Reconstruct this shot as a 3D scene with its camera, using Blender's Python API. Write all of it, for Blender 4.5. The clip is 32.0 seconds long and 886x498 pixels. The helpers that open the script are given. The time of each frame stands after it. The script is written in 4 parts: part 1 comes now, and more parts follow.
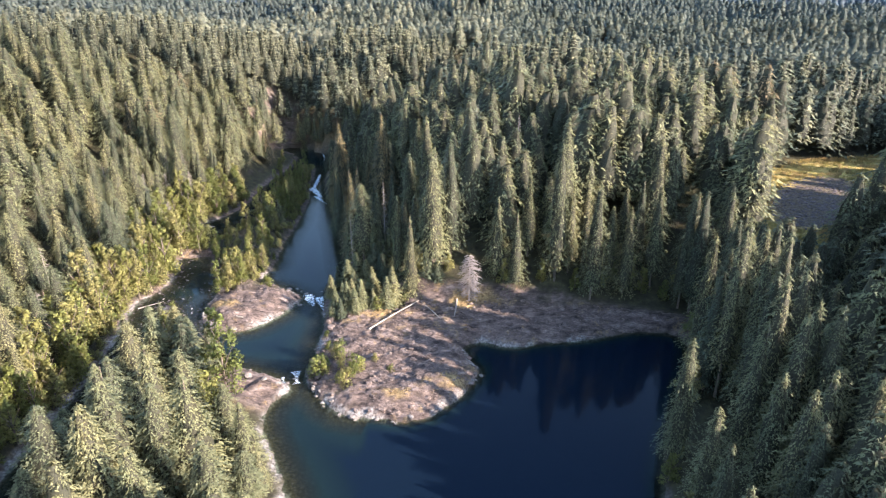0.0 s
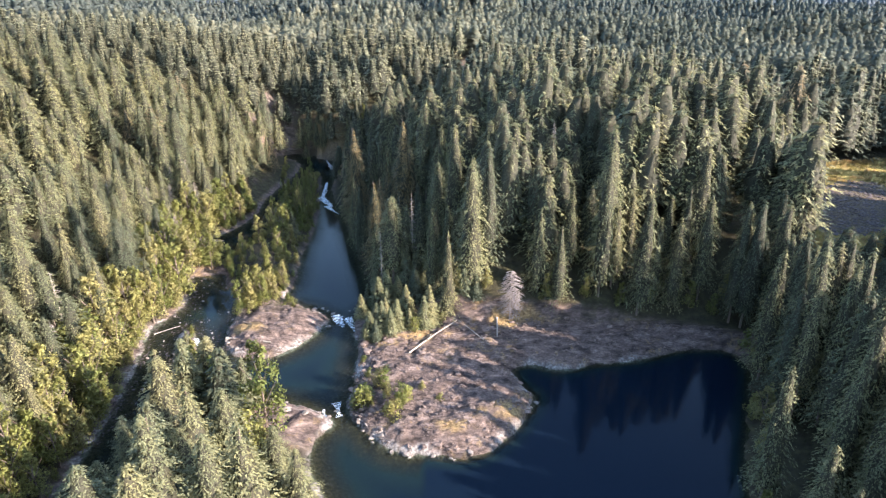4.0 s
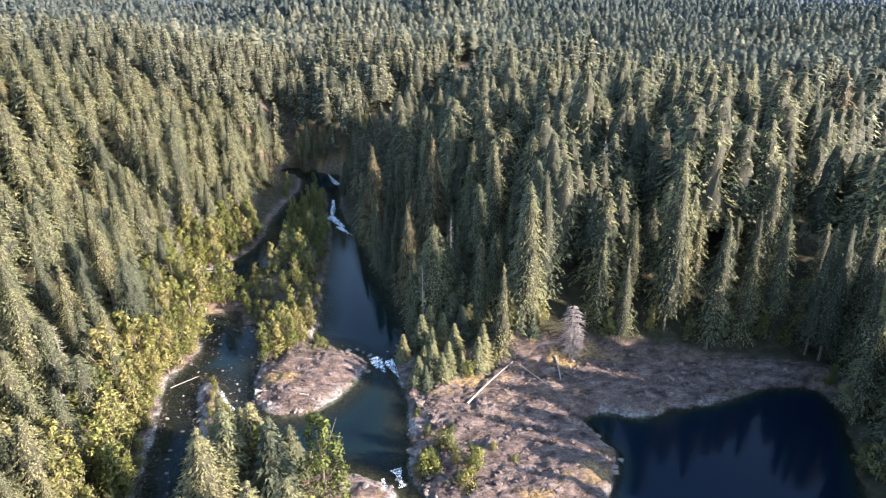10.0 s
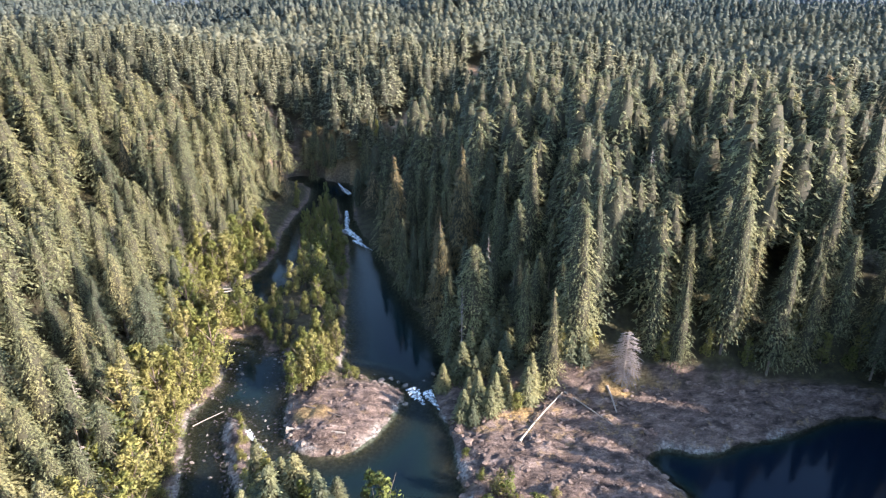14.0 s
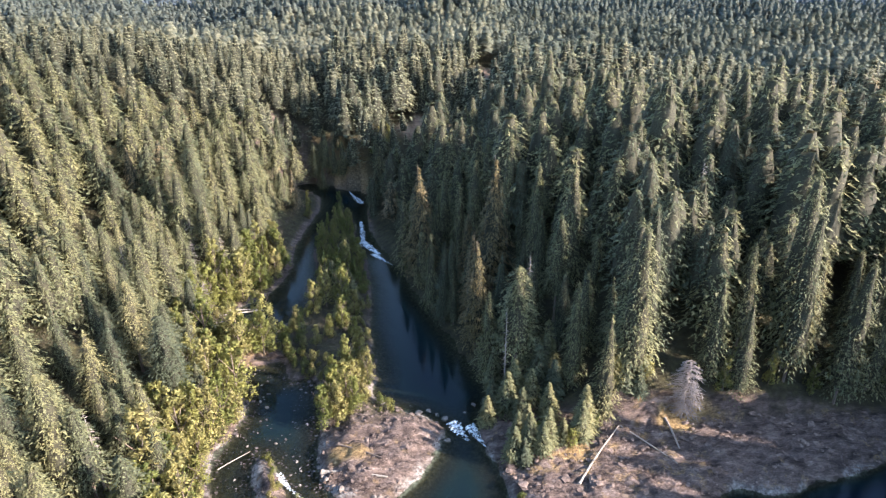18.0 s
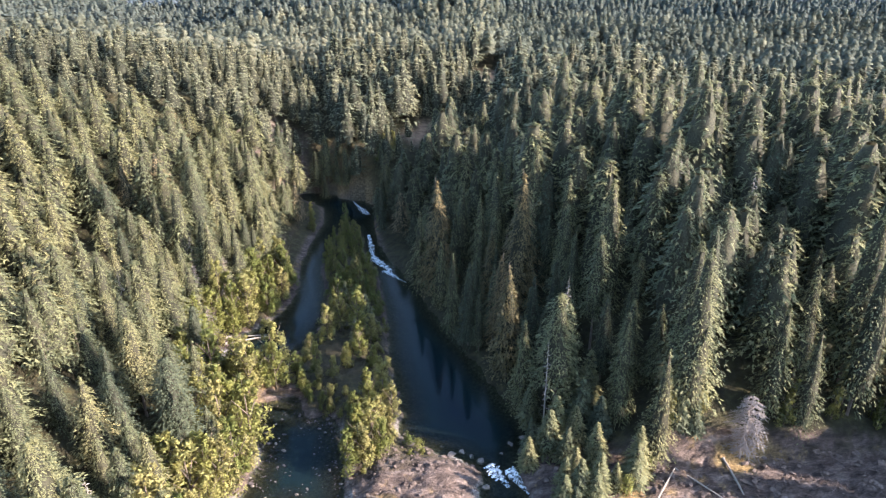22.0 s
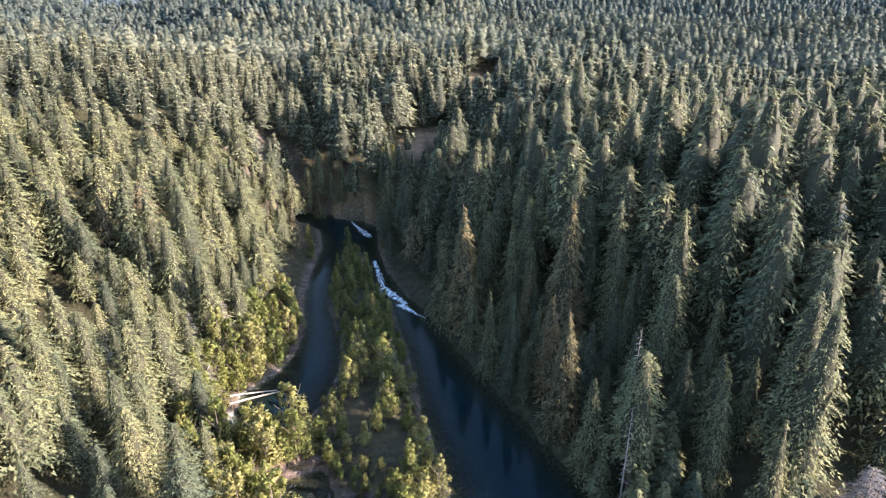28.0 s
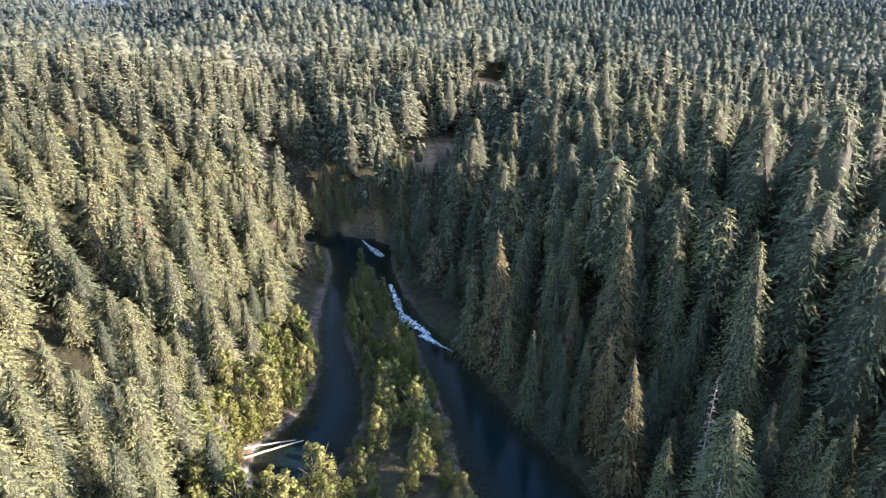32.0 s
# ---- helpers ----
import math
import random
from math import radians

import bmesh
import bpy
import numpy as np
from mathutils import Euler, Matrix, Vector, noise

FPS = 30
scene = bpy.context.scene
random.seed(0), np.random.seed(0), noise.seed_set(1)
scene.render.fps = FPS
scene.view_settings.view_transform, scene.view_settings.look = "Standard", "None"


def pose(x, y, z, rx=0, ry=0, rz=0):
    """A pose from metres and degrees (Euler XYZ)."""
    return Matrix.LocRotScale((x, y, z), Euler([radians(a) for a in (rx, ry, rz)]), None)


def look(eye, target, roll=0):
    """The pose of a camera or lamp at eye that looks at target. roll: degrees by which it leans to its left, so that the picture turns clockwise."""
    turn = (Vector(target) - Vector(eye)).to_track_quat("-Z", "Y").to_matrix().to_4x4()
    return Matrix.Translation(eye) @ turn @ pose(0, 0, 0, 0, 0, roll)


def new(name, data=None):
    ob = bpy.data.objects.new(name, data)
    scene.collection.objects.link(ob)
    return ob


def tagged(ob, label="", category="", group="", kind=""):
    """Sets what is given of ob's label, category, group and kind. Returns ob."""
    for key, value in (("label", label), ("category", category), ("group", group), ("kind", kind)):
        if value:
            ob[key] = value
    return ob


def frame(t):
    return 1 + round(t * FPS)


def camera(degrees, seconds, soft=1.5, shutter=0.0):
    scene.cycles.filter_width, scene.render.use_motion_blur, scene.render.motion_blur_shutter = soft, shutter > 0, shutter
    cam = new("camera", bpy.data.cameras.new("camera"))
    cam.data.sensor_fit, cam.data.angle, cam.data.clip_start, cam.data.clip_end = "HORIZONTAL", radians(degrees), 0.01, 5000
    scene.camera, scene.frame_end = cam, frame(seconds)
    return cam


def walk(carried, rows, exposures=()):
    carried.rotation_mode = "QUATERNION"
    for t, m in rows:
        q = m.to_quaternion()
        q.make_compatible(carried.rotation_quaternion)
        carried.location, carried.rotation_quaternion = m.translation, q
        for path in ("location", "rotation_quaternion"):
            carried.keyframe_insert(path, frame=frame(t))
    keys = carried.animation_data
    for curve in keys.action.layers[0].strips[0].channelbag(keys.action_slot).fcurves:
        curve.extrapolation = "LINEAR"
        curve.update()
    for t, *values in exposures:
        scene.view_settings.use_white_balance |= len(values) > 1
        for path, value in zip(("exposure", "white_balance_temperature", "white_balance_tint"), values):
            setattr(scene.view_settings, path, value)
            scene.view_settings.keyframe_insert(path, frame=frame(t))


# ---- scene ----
cam = camera(69.6, 32.0, soft=1.2)
METRES, EYE, TILT, LEAN, TURN = 185.0, 114.0, -23.5, 0.0, 0.0
ROWS = [
    (0.0, 0.0, 0.0, 0.0, 0.0, 0.0, -0.0),
    (0.5, -0.014, 0.0089, 0.0035, -0.25, -0.0, 0.12),
    (1.0, -0.0281, 0.0178, 0.007, -0.5, -0.0, 0.23),
    (1.5, -0.0424, 0.0268, 0.0107, -0.75, -0.0, 0.34),
    (2.0, -0.0566, 0.0361, 0.0144, -1.0, -0.02, 0.45),
    (2.5, -0.0708, 0.0453, 0.0182, -1.24, -0.03, 0.56),
    (3.0, -0.0849, 0.0549, 0.0222, -1.5, -0.04, 0.67),
    (3.5, -0.0986, 0.0648, 0.0265, -1.74, -0.04, 0.79),
    (5.5, -0.1481, 0.1054, 0.0454, -2.72, -0.03, 1.22),
    (6.0, -0.1593, 0.1157, 0.0506, -2.95, -0.05, 1.33),
    (6.5, -0.1704, 0.1262, 0.0557, -3.18, -0.07, 1.45),
    (7.0, -0.1812, 0.1368, 0.0608, -3.4, -0.08, 1.55),
    (7.5, -0.1921, 0.1475, 0.0659, -3.62, -0.1, 1.65),
    (8.0, -0.2026, 0.1584, 0.0709, -3.83, -0.1, 1.76),
    (8.5, -0.2133, 0.1692, 0.0762, -4.03, -0.12, 1.85),
    (9.0, -0.2234, 0.1803, 0.0816, -4.23, -0.13, 1.94),
    (9.5, -0.2332, 0.1913, 0.0868, -4.45, -0.13, 2.04),
    (10.0, -0.242, 0.2022, 0.092, -4.67, -0.14, 2.16),
    (10.5, -0.2505, 0.213, 0.0973, -4.85, -0.13, 2.25),
    (11.0, -0.2593, 0.224, 0.1024, -4.96, -0.14, 2.29),
    (11.5, -0.2683, 0.2348, 0.1076, -5.08, -0.15, 2.34),
    (12.0, -0.2778, 0.2456, 0.1124, -5.19, -0.16, 2.39),
    (12.5, -0.2877, 0.2563, 0.117, -5.31, -0.16, 2.44),
    (13.0, -0.2977, 0.2669, 0.1217, -5.43, -0.16, 2.5),
    (13.5, -0.3077, 0.2775, 0.126, -5.57, -0.18, 2.57),
    (14.0, -0.3181, 0.2879, 0.1304, -5.7, -0.2, 2.63),
    (14.5, -0.3283, 0.2984, 0.1347, -5.82, -0.21, 2.68),
    (16.5, -0.3642, 0.341, 0.1532, -6.25, -0.28, 2.91),
    (17.0, -0.3715, 0.3519, 0.158, -6.35, -0.28, 2.97),
    (17.5, -0.3784, 0.363, 0.1629, -6.45, -0.3, 3.03),
    (18.0, -0.3851, 0.3741, 0.1678, -6.55, -0.31, 3.08),
    (18.5, -0.3917, 0.3853, 0.1729, -6.67, -0.33, 3.14),
    (19.0, -0.3979, 0.3967, 0.1778, -6.78, -0.35, 3.2),
    (19.5, -0.4041, 0.4082, 0.1828, -6.91, -0.36, 3.27),
    (20.0, -0.4102, 0.4199, 0.1878, -7.05, -0.38, 3.34),
    (20.5, -0.4162, 0.4316, 0.1929, -7.2, -0.41, 3.4),
    (21.0, -0.4226, 0.4435, 0.1981, -7.35, -0.42, 3.47),
    (21.5, -0.4293, 0.4553, 0.2033, -7.52, -0.44, 3.55),
    (22.0, -0.4362, 0.4674, 0.2085, -7.69, -0.47, 3.63),
    (22.5, -0.4435, 0.4792, 0.2137, -8.0, -0.51, 3.75),
    (23.0, -0.4512, 0.4915, 0.2191, -8.22, -0.53, 3.84),
    (23.5, -0.4587, 0.5041, 0.2247, -8.42, -0.56, 3.93),
    (24.0, -0.4661, 0.5167, 0.2304, -8.64, -0.59, 4.03),
    (24.5, -0.4732, 0.5294, 0.2362, -8.87, -0.61, 4.13),
    (25.0, -0.4801, 0.5423, 0.242, -9.1, -0.64, 4.23),
    (25.5, -0.4866, 0.5554, 0.2478, -9.34, -0.67, 4.33),
    (27.5, -0.5124, 0.6092, 0.2721, -10.49, -0.81, 4.85),
    (28.0, -0.5186, 0.623, 0.2784, -10.69, -0.82, 4.94),
    (28.5, -0.5249, 0.6369, 0.2848, -10.89, -0.84, 5.03),
    (29.0, -0.5309, 0.6509, 0.2913, -11.09, -0.86, 5.11),
    (29.5, -0.5368, 0.665, 0.2977, -11.29, -0.87, 5.2),
    (30.0, -0.5425, 0.6792, 0.3042, -11.49, -0.9, 5.27),
    (30.5, -0.5481, 0.6935, 0.3107, -11.61, -0.91, 5.34),
    (31.0, -0.5535, 0.7078, 0.3173, -11.69, -0.93, 5.38),
    (31.5, -0.5584, 0.7219, 0.324, -11.69, -0.91, 5.39),
    (32.0, -0.562, 0.7333, 0.3296, -11.67, -0.88, 5.38),
]
walk(cam, [(t, pose(0, 0, EYE, TILT, LEAN, TURN) @ pose(METRES * x, METRES * y, METRES * z, 90 + pitch, roll, yaw)) for t, x, y, z, yaw, pitch, roll in ROWS], [(0.0, 2.68), (8.0, 2.68), (17.0, 2.58), (24.0, 2.64), (32.0, 2.76)])

# ---- light ----
SUN_DIR = Vector((0.90, -0.435, 0.405)).normalized()
world = bpy.data.worlds.new("sky")
scene.world = world
world.use_nodes = True
wn = world.node_tree
sky = wn.nodes.new("ShaderNodeTexSky")
sky.sky_type, sky.sun_disc = "NISHITA", False
sky.sun_elevation = math.asin(SUN_DIR.z)
sky.sun_rotation = math.atan2(SUN_DIR.x, SUN_DIR.y)
sky.air_density, sky.dust_density, sky.ozone_density = 1.0, 0.8, 1.8
wn.links.new(sky.outputs[0], wn.nodes["Background"].inputs[0])
wn.nodes["Background"].inputs[1].default_value = 0.13
sun_data = bpy.data.lights.new("sun", "SUN")
sun_data.energy, sun_data.angle, sun_data.color = 4.0, radians(0.53), (1.0, 0.855, 0.765)
sun = new("sun", sun_data)
sun.matrix_world = look(SUN_DIR * 400, (0, 0, 0))

# ---- materials ----


def mat(name, rough=0.8):
    m = bpy.data.materials.new(name)
    m.use_nodes = True
    b = m.node_tree.nodes["Principled BSDF"]
    b.inputs["Roughness"].default_value = rough
    b.inputs["Specular IOR Level"].default_value = 0.25
    return m, m.node_tree, b


def node(nt, kind, **inputs):
    n = nt.nodes.new(kind)
    for k, v in inputs.items():
        n.inputs[k.replace("_", " ")].default_value = v
    return n


def ramp(nt, src, stops):
    r = nt.nodes.new("ShaderNodeValToRGB")
    el = r.color_ramp.elements
    while len(el) < len(stops):
        el.new(0.5)
    for e, (p, c) in zip(el, stops):
        e.position, e.color = p, (*c, 1)
    nt.links.new(src, r.inputs[0])
    return r.outputs[0]


def mix(nt, fac, a, b, mode="MIX"):
    n = nt.nodes.new("ShaderNodeMix")
    n.data_type, n.blend_type = "RGBA", mode
    for sock, v in ((n.inputs["Factor"], fac), (n.inputs["A"], a), (n.inputs["B"], b)):
        if isinstance(v, (int, float)):
            sock.default_value = v
        elif isinstance(v, tuple):
            sock.default_value = (*v, 1)
        else:
            nt.links.new(v, sock)
    return n.outputs["Result"]


def noise_tex(nt, scale, detail=4.0, rough=0.6, stretch=None):
    tc = nt.nodes.new("ShaderNodeNewGeometry")
    n = node(nt, "ShaderNodeTexNoise", Scale=scale, Detail=detail, Roughness=rough)
    if stretch:
        mp = nt.nodes.new("ShaderNodeMapping")
        mp.inputs["Scale"].default_value = stretch[:3]
        mp.inputs["Rotation"].default_value = (0, 0, stretch[3])
        nt.links.new(tc.outputs["Position"], mp.inputs[0])
        nt.links.new(mp.outputs[0], n.inputs["Vector"])
    else:
        nt.links.new(tc.outputs["Position"], n.inputs["Vector"])
    return n.outputs["Fac"]


def attr(nt, name):
    n = nt.nodes.new("ShaderNodeAttribute")
    n.attribute_name = name
    return n.outputs["Fac"]


def bump(nt, b, height, strength, dist):
    n = node(nt, "ShaderNodeBump", Strength=strength, Distance=dist)
    nt.links.new(height, n.inputs["Height"])
    nt.links.new(n.outputs[0], b.inputs["Normal"])


def foliage(name, stops, woods=False, shine=0.2, vary=0.45, grain=0.55, mesh=2.4):
    """Needles or leaves: a tint for each tree, a second one for each spray, a little light through them."""
    m, nt, b = mat(name, 0.6)
    if woods:
        src = attr(nt, "tint")
    else:
        src = nt.nodes.new("ShaderNodeObjectInfo").outputs["Random"]
    col = ramp(nt, src, stops)
    isl = nt.nodes.new("ShaderNodeNewGeometry").outputs["Random Per Island"]
    col = mix(nt, vary, col, ramp(nt, isl, [(0.0, (0.55, 0.57, 0.57)), (0.5, (1, 1, 1)), (1.0, (1.35, 1.32, 1.2))]), "MULTIPLY")
    col = mix(nt, 0.5, col, ramp(nt, noise_tex(nt, 0.16, 3), [(0.3, (0.75, 0.82, 0.8)), (0.7, (1.25, 1.15, 1.0))]), "MULTIPLY")
    tuft = noise_tex(nt, 2.3, 3, 0.7)
    col = mix(nt, grain, col, ramp(nt, tuft, [(0.34, (0.38, 0.40, 0.40)), (0.5, (0.97, 0.98, 0.96)), (0.66, (1.38, 1.34, 1.28))]), "MULTIPLY")
    nt.links.new(col, b.inputs["Base Color"])
    lie = nt.nodes.new("ShaderNodeAttribute")
    lie.attribute_name = "lie"
    turned = nt.nodes.new("ShaderNodeVectorTransform")
    turned.vector_type, turned.convert_from, turned.convert_to = "NORMAL", "OBJECT", "WORLD"
    nt.links.new(lie.outputs["Vector"], turned.inputs[0])
    relief = node(nt, "ShaderNodeBump", Strength=0.5, Distance=0.4)
    nt.links.new(tuft, relief.inputs["Height"])
    nt.links.new(turned.outputs[0], relief.inputs["Normal"])
    nt.links.new(relief.outputs[0], b.inputs["Normal"])
    b.inputs["Specular IOR Level"].default_value = shine
    tr = nt.nodes.new("ShaderNodeBsdfTranslucent")
    nt.links.new(turned.outputs[0], tr.inputs["Normal"])
    nt.links.new(col, tr.inputs[0])
    ms = nt.nodes.new("ShaderNodeMixShader")
    ms.inputs[0].default_value = 0.38
    nt.links.new(b.outputs[0], ms.inputs[1])
    nt.links.new(tr.outputs[0], ms.inputs[2])
    gaps = nt.nodes.new("ShaderNodeMixShader")
    nt.links.new(ramp(nt, noise_tex(nt, mesh, 2, 0.6), [(0.42, (0, 0, 0)), (0.45, (1, 1, 1))]), gaps.inputs[0])
    nt.links.new(nt.nodes.new("ShaderNodeBsdfTransparent").outputs[0], gaps.inputs[1])
    nt.links.new(ms.outputs[0], gaps.inputs[2])
    nt.links.new((gaps if mesh else ms).outputs[0], nt.nodes["Material Output"].inputs[0])
    return m


FIR = [(0.0, (0.092, 0.112, 0.080)), (0.25, (0.146, 0.158, 0.098)), (0.5, (0.188, 0.196, 0.114)), (0.75, (0.224, 0.226, 0.126)), (0.96, (0.246, 0.236, 0.130)), (1.0, (0.255, 0.20, 0.125))]
# Greyer and bluer with distance: aerial haze is put into these colours.
FAR_HAZED = [(0.0, (0.076, 0.090, 0.076)), (0.5, (0.128, 0.138, 0.110)), (1.0, (0.186, 0.188, 0.142))]
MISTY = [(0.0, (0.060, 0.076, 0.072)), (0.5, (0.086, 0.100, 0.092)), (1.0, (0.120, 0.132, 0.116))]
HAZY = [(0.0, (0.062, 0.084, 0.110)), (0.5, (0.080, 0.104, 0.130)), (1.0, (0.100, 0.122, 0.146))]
BROAD = [(0.0, (0.15, 0.18, 0.055)), (0.5, (0.255, 0.262, 0.085)), (1.0, (0.34, 0.31, 0.135))]
GOLD = [(0.0, (0.17, 0.145, 0.08)), (1.0, (0.24, 0.18, 0.10))]
# Dead inner twigs, coloured darker still for the shade inside a crown.
inner_twigs_and_shade = foliage("inner_twigs_and_shade", [(0.0, (0.046, 0.048, 0.034)), (1.0, (0.075, 0.070, 0.048))], vary=0.3, grain=0.8, mesh=0)
fir_green = foliage("fir_needles", FIR[:5])
fir_woods = foliage("fir_needles_woods", FIR, True)
# Upper slopes: FIR lifted and greyed, a little haze in the colour.
upper_green = foliage("upper_needles", [(0.0, (0.136, 0.154, 0.112)), (0.5, (0.196, 0.206, 0.142)), (1.0, (0.246, 0.242, 0.160))], True, vary=0.3, grain=0.4)
far_green = foliage("distant_needles_hazed", FAR_HAZED, True, vary=0.4, grain=0.6, mesh=1.4)
misty_green = foliage("outlying_needles_hazed", MISTY, True, vary=0.25, grain=0.4, mesh=0)
hazy_green = foliage("remote_needles_hazed", HAZY, True, vary=0.15, grain=0.2, mesh=0)
cedar_gold = foliage("browning_cedar_needles", GOLD)
straw_blades = foliage("straw_blades", [(0.0, (0.20, 0.19, 0.06)), (0.5, (0.36, 0.27, 0.10)), (1.0, (0.46, 0.30, 0.15))], True, mesh=0)
broad_leaf = foliage("broad_leaves", BROAD, vary=0.3, grain=0.4, mesh=0)


def bark_material(name, dark, light):
    m, nt, b = mat(name, 0.85)
    f = noise_tex(nt, 1.6, 6, 0.7, (3.0, 3.0, 0.5, 0.0))
    nt.links.new(ramp(nt, f, [(0.3, dark), (0.7, light)]), b.inputs["Base Color"])
    bump(nt, b, f, 0.6, 0.08)
    return m


bark = bark_material("bark", (0.07, 0.05, 0.04), (0.20, 0.16, 0.13))
dead_wood = bark_material("weathered_wood", (0.18, 0.15, 0.13), (0.36, 0.32, 0.28))
twig_grey = bark_material("grey_twigs", (0.18, 0.15, 0.14), (0.33, 0.285, 0.265))
drift = bark_material("bleached_driftwood", (0.20, 0.17, 0.14), (0.40, 0.36, 0.31))


def ground_material():
    m, nt, b = mat("forest_floor_rock_and_grass", 0.9)
    big, mid, fine = noise_tex(nt, 0.05, 5), noise_tex(nt, 0.35, 7, 0.6), noise_tex(nt, 1.1, 6, 0.6)
    bed = noise_tex(nt, 0.30, 7, 0.62, (0.6, 1.5, 1.2, radians(35)))
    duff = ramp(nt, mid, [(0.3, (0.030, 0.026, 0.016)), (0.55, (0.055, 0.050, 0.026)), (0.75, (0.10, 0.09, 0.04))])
    rock = ramp(nt, bed, [(0.32, (0.034, 0.025, 0.023)), (0.44, (0.094, 0.070, 0.062)), (0.56, (0.168, 0.126, 0.110)), (0.70, (0.30, 0.238, 0.212))])
    straw = ramp(nt, fine, [(0.35, (0.19, 0.125, 0.06)), (0.65, (0.38, 0.27, 0.13))])
    rock = mix(nt, ramp(nt, mix(nt, 0.5, big, mid), [(0.54, (0, 0, 0)), (0.62, (0.7, 0.7, 0.7))]), rock, straw)
    rock = mix(nt, attr(nt, "dry"), rock, straw)
    vg = nt.nodes.new("ShaderNodeNewGeometry")
    vm = nt.nodes.new("ShaderNodeMapping")
    vm.inputs["Scale"].default_value, vm.inputs["Rotation"].default_value = (0.30, 0.15, 0.3), (0, 0, radians(38))
    vo = nt.nodes.new("ShaderNodeTexVoronoi")
    vo.feature = "DISTANCE_TO_EDGE"
    nt.links.new(vg.outputs["Position"], vm.inputs[0])
    warp = mix(nt, 0.12, vm.outputs[0], node(nt, "ShaderNodeTexNoise", Scale=0.7, Detail=4.0).outputs["Color"], "ADD")
    nt.links.new(warp, vo.inputs["Vector"])
    joint = ramp(nt, vo.outputs["Distance"], [(0.0, (0.35, 0.34, 0.34)), (0.03, (0.9, 0.9, 0.9)), (0.3, (1.08, 1.07, 1.07))])
    crack = ramp(nt, noise_tex(nt, 0.22, 6, 0.7, (0.5, 1.8, 1.0, radians(35))), [(0.40, (0.0, 0.0, 0.0)), (0.47, (1.0, 1.0, 1.0)), (0.53, (1.0, 1.0, 1.0)), (0.60, (0.0, 0.0, 0.0))])
    rock = mix(nt, mix(nt, 0.7, crack, (0.0, 0.0, 0.0)), rock, joint, "MULTIPLY")
    layer = noise_tex(nt, 1.3, 7, 0.78, (0.4, 1.7, 1.0, radians(38)))
    rock = mix(nt, 0.8, rock, ramp(nt, layer, [(0.36, (0.42, 0.40, 0.41)), (0.5, (1.0, 1.0, 1.0)), (0.64, (1.35, 1.32, 1.3))]), "MULTIPLY")
    rock = mix(nt, 0.6, rock, ramp(nt, fine, [(0.3, (0.7, 0.69, 0.69)), (0.7, (1.2, 1.2, 1.2))]), "MULTIPLY")
    rim = ramp(nt, fine, [(0.36, (0.10, 0.088, 0.083)), (0.5, (0.26, 0.238, 0.225)), (0.66, (0.43, 0.405, 0.38))])
    grass = ramp(nt, mid, [(0.3, (0.20, 0.16, 0.04)), (0.5, (0.34, 0.26, 0.07)), (0.7, (0.46, 0.33, 0.14))])
    soil = ramp(nt, mid, [(0.3, (0.14, 0.095, 0.07)), (0.7, (0.34, 0.24, 0.17))])
    bedcol = ramp(nt, fine, [(0.35, (0.03, 0.026, 0.018)), (0.55, (0.09, 0.075, 0.05)), (0.75, (0.20, 0.17, 0.13))])
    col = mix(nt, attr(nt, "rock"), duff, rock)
    col = mix(nt, attr(nt, "rim"), col, rim)
    col = mix(nt, attr(nt, "grass"), col, grass)
    col = mix(nt, attr(nt, "soil"), col, soil)
    col = mix(nt, attr(nt, "bed"), col, bedcol)
    nt.links.new(col, b.inputs["Base Color"])
    h = mix(nt, 0.5, noise_tex(nt, 1.6, 8, 0.78), layer)
    bump(nt, b, h, 1.0, 1.5)
    return m


ground_mat = ground_material()


def stone_material(name, a, b_, c):
    m, nt, b = mat(name, 0.85)
    f = noise_tex(nt, 1.1, 8, 0.7)
    col = ramp(nt, f, [(0.3, a), (0.52, b_), (0.75, c)])
    isl = nt.nodes.new("ShaderNodeNewGeometry").outputs["Random Per Island"]
    col = mix(nt, 0.8, col, ramp(nt, isl, [(0.0, (0.7, 0.68, 0.68)), (1.0, (1.25, 1.22, 1.18))]), "MULTIPLY")
    nt.links.new(col, b.inputs["Base Color"])
    bump(nt, b, f, 0.8, 0.25)
    return m


rock_brown = stone_material("brown_bedrock", (0.06, 0.045, 0.038), (0.145, 0.110, 0.095), (0.26, 0.205, 0.178))
rock_pale = stone_material("pale_washed_rock", (0.08, 0.068, 0.06), (0.17, 0.148, 0.132), (0.31, 0.28, 0.255))
rock_dark = stone_material("dark_rubble", (0.035, 0.03, 0.032), (0.09, 0.075, 0.075), (0.20, 0.16, 0.15))


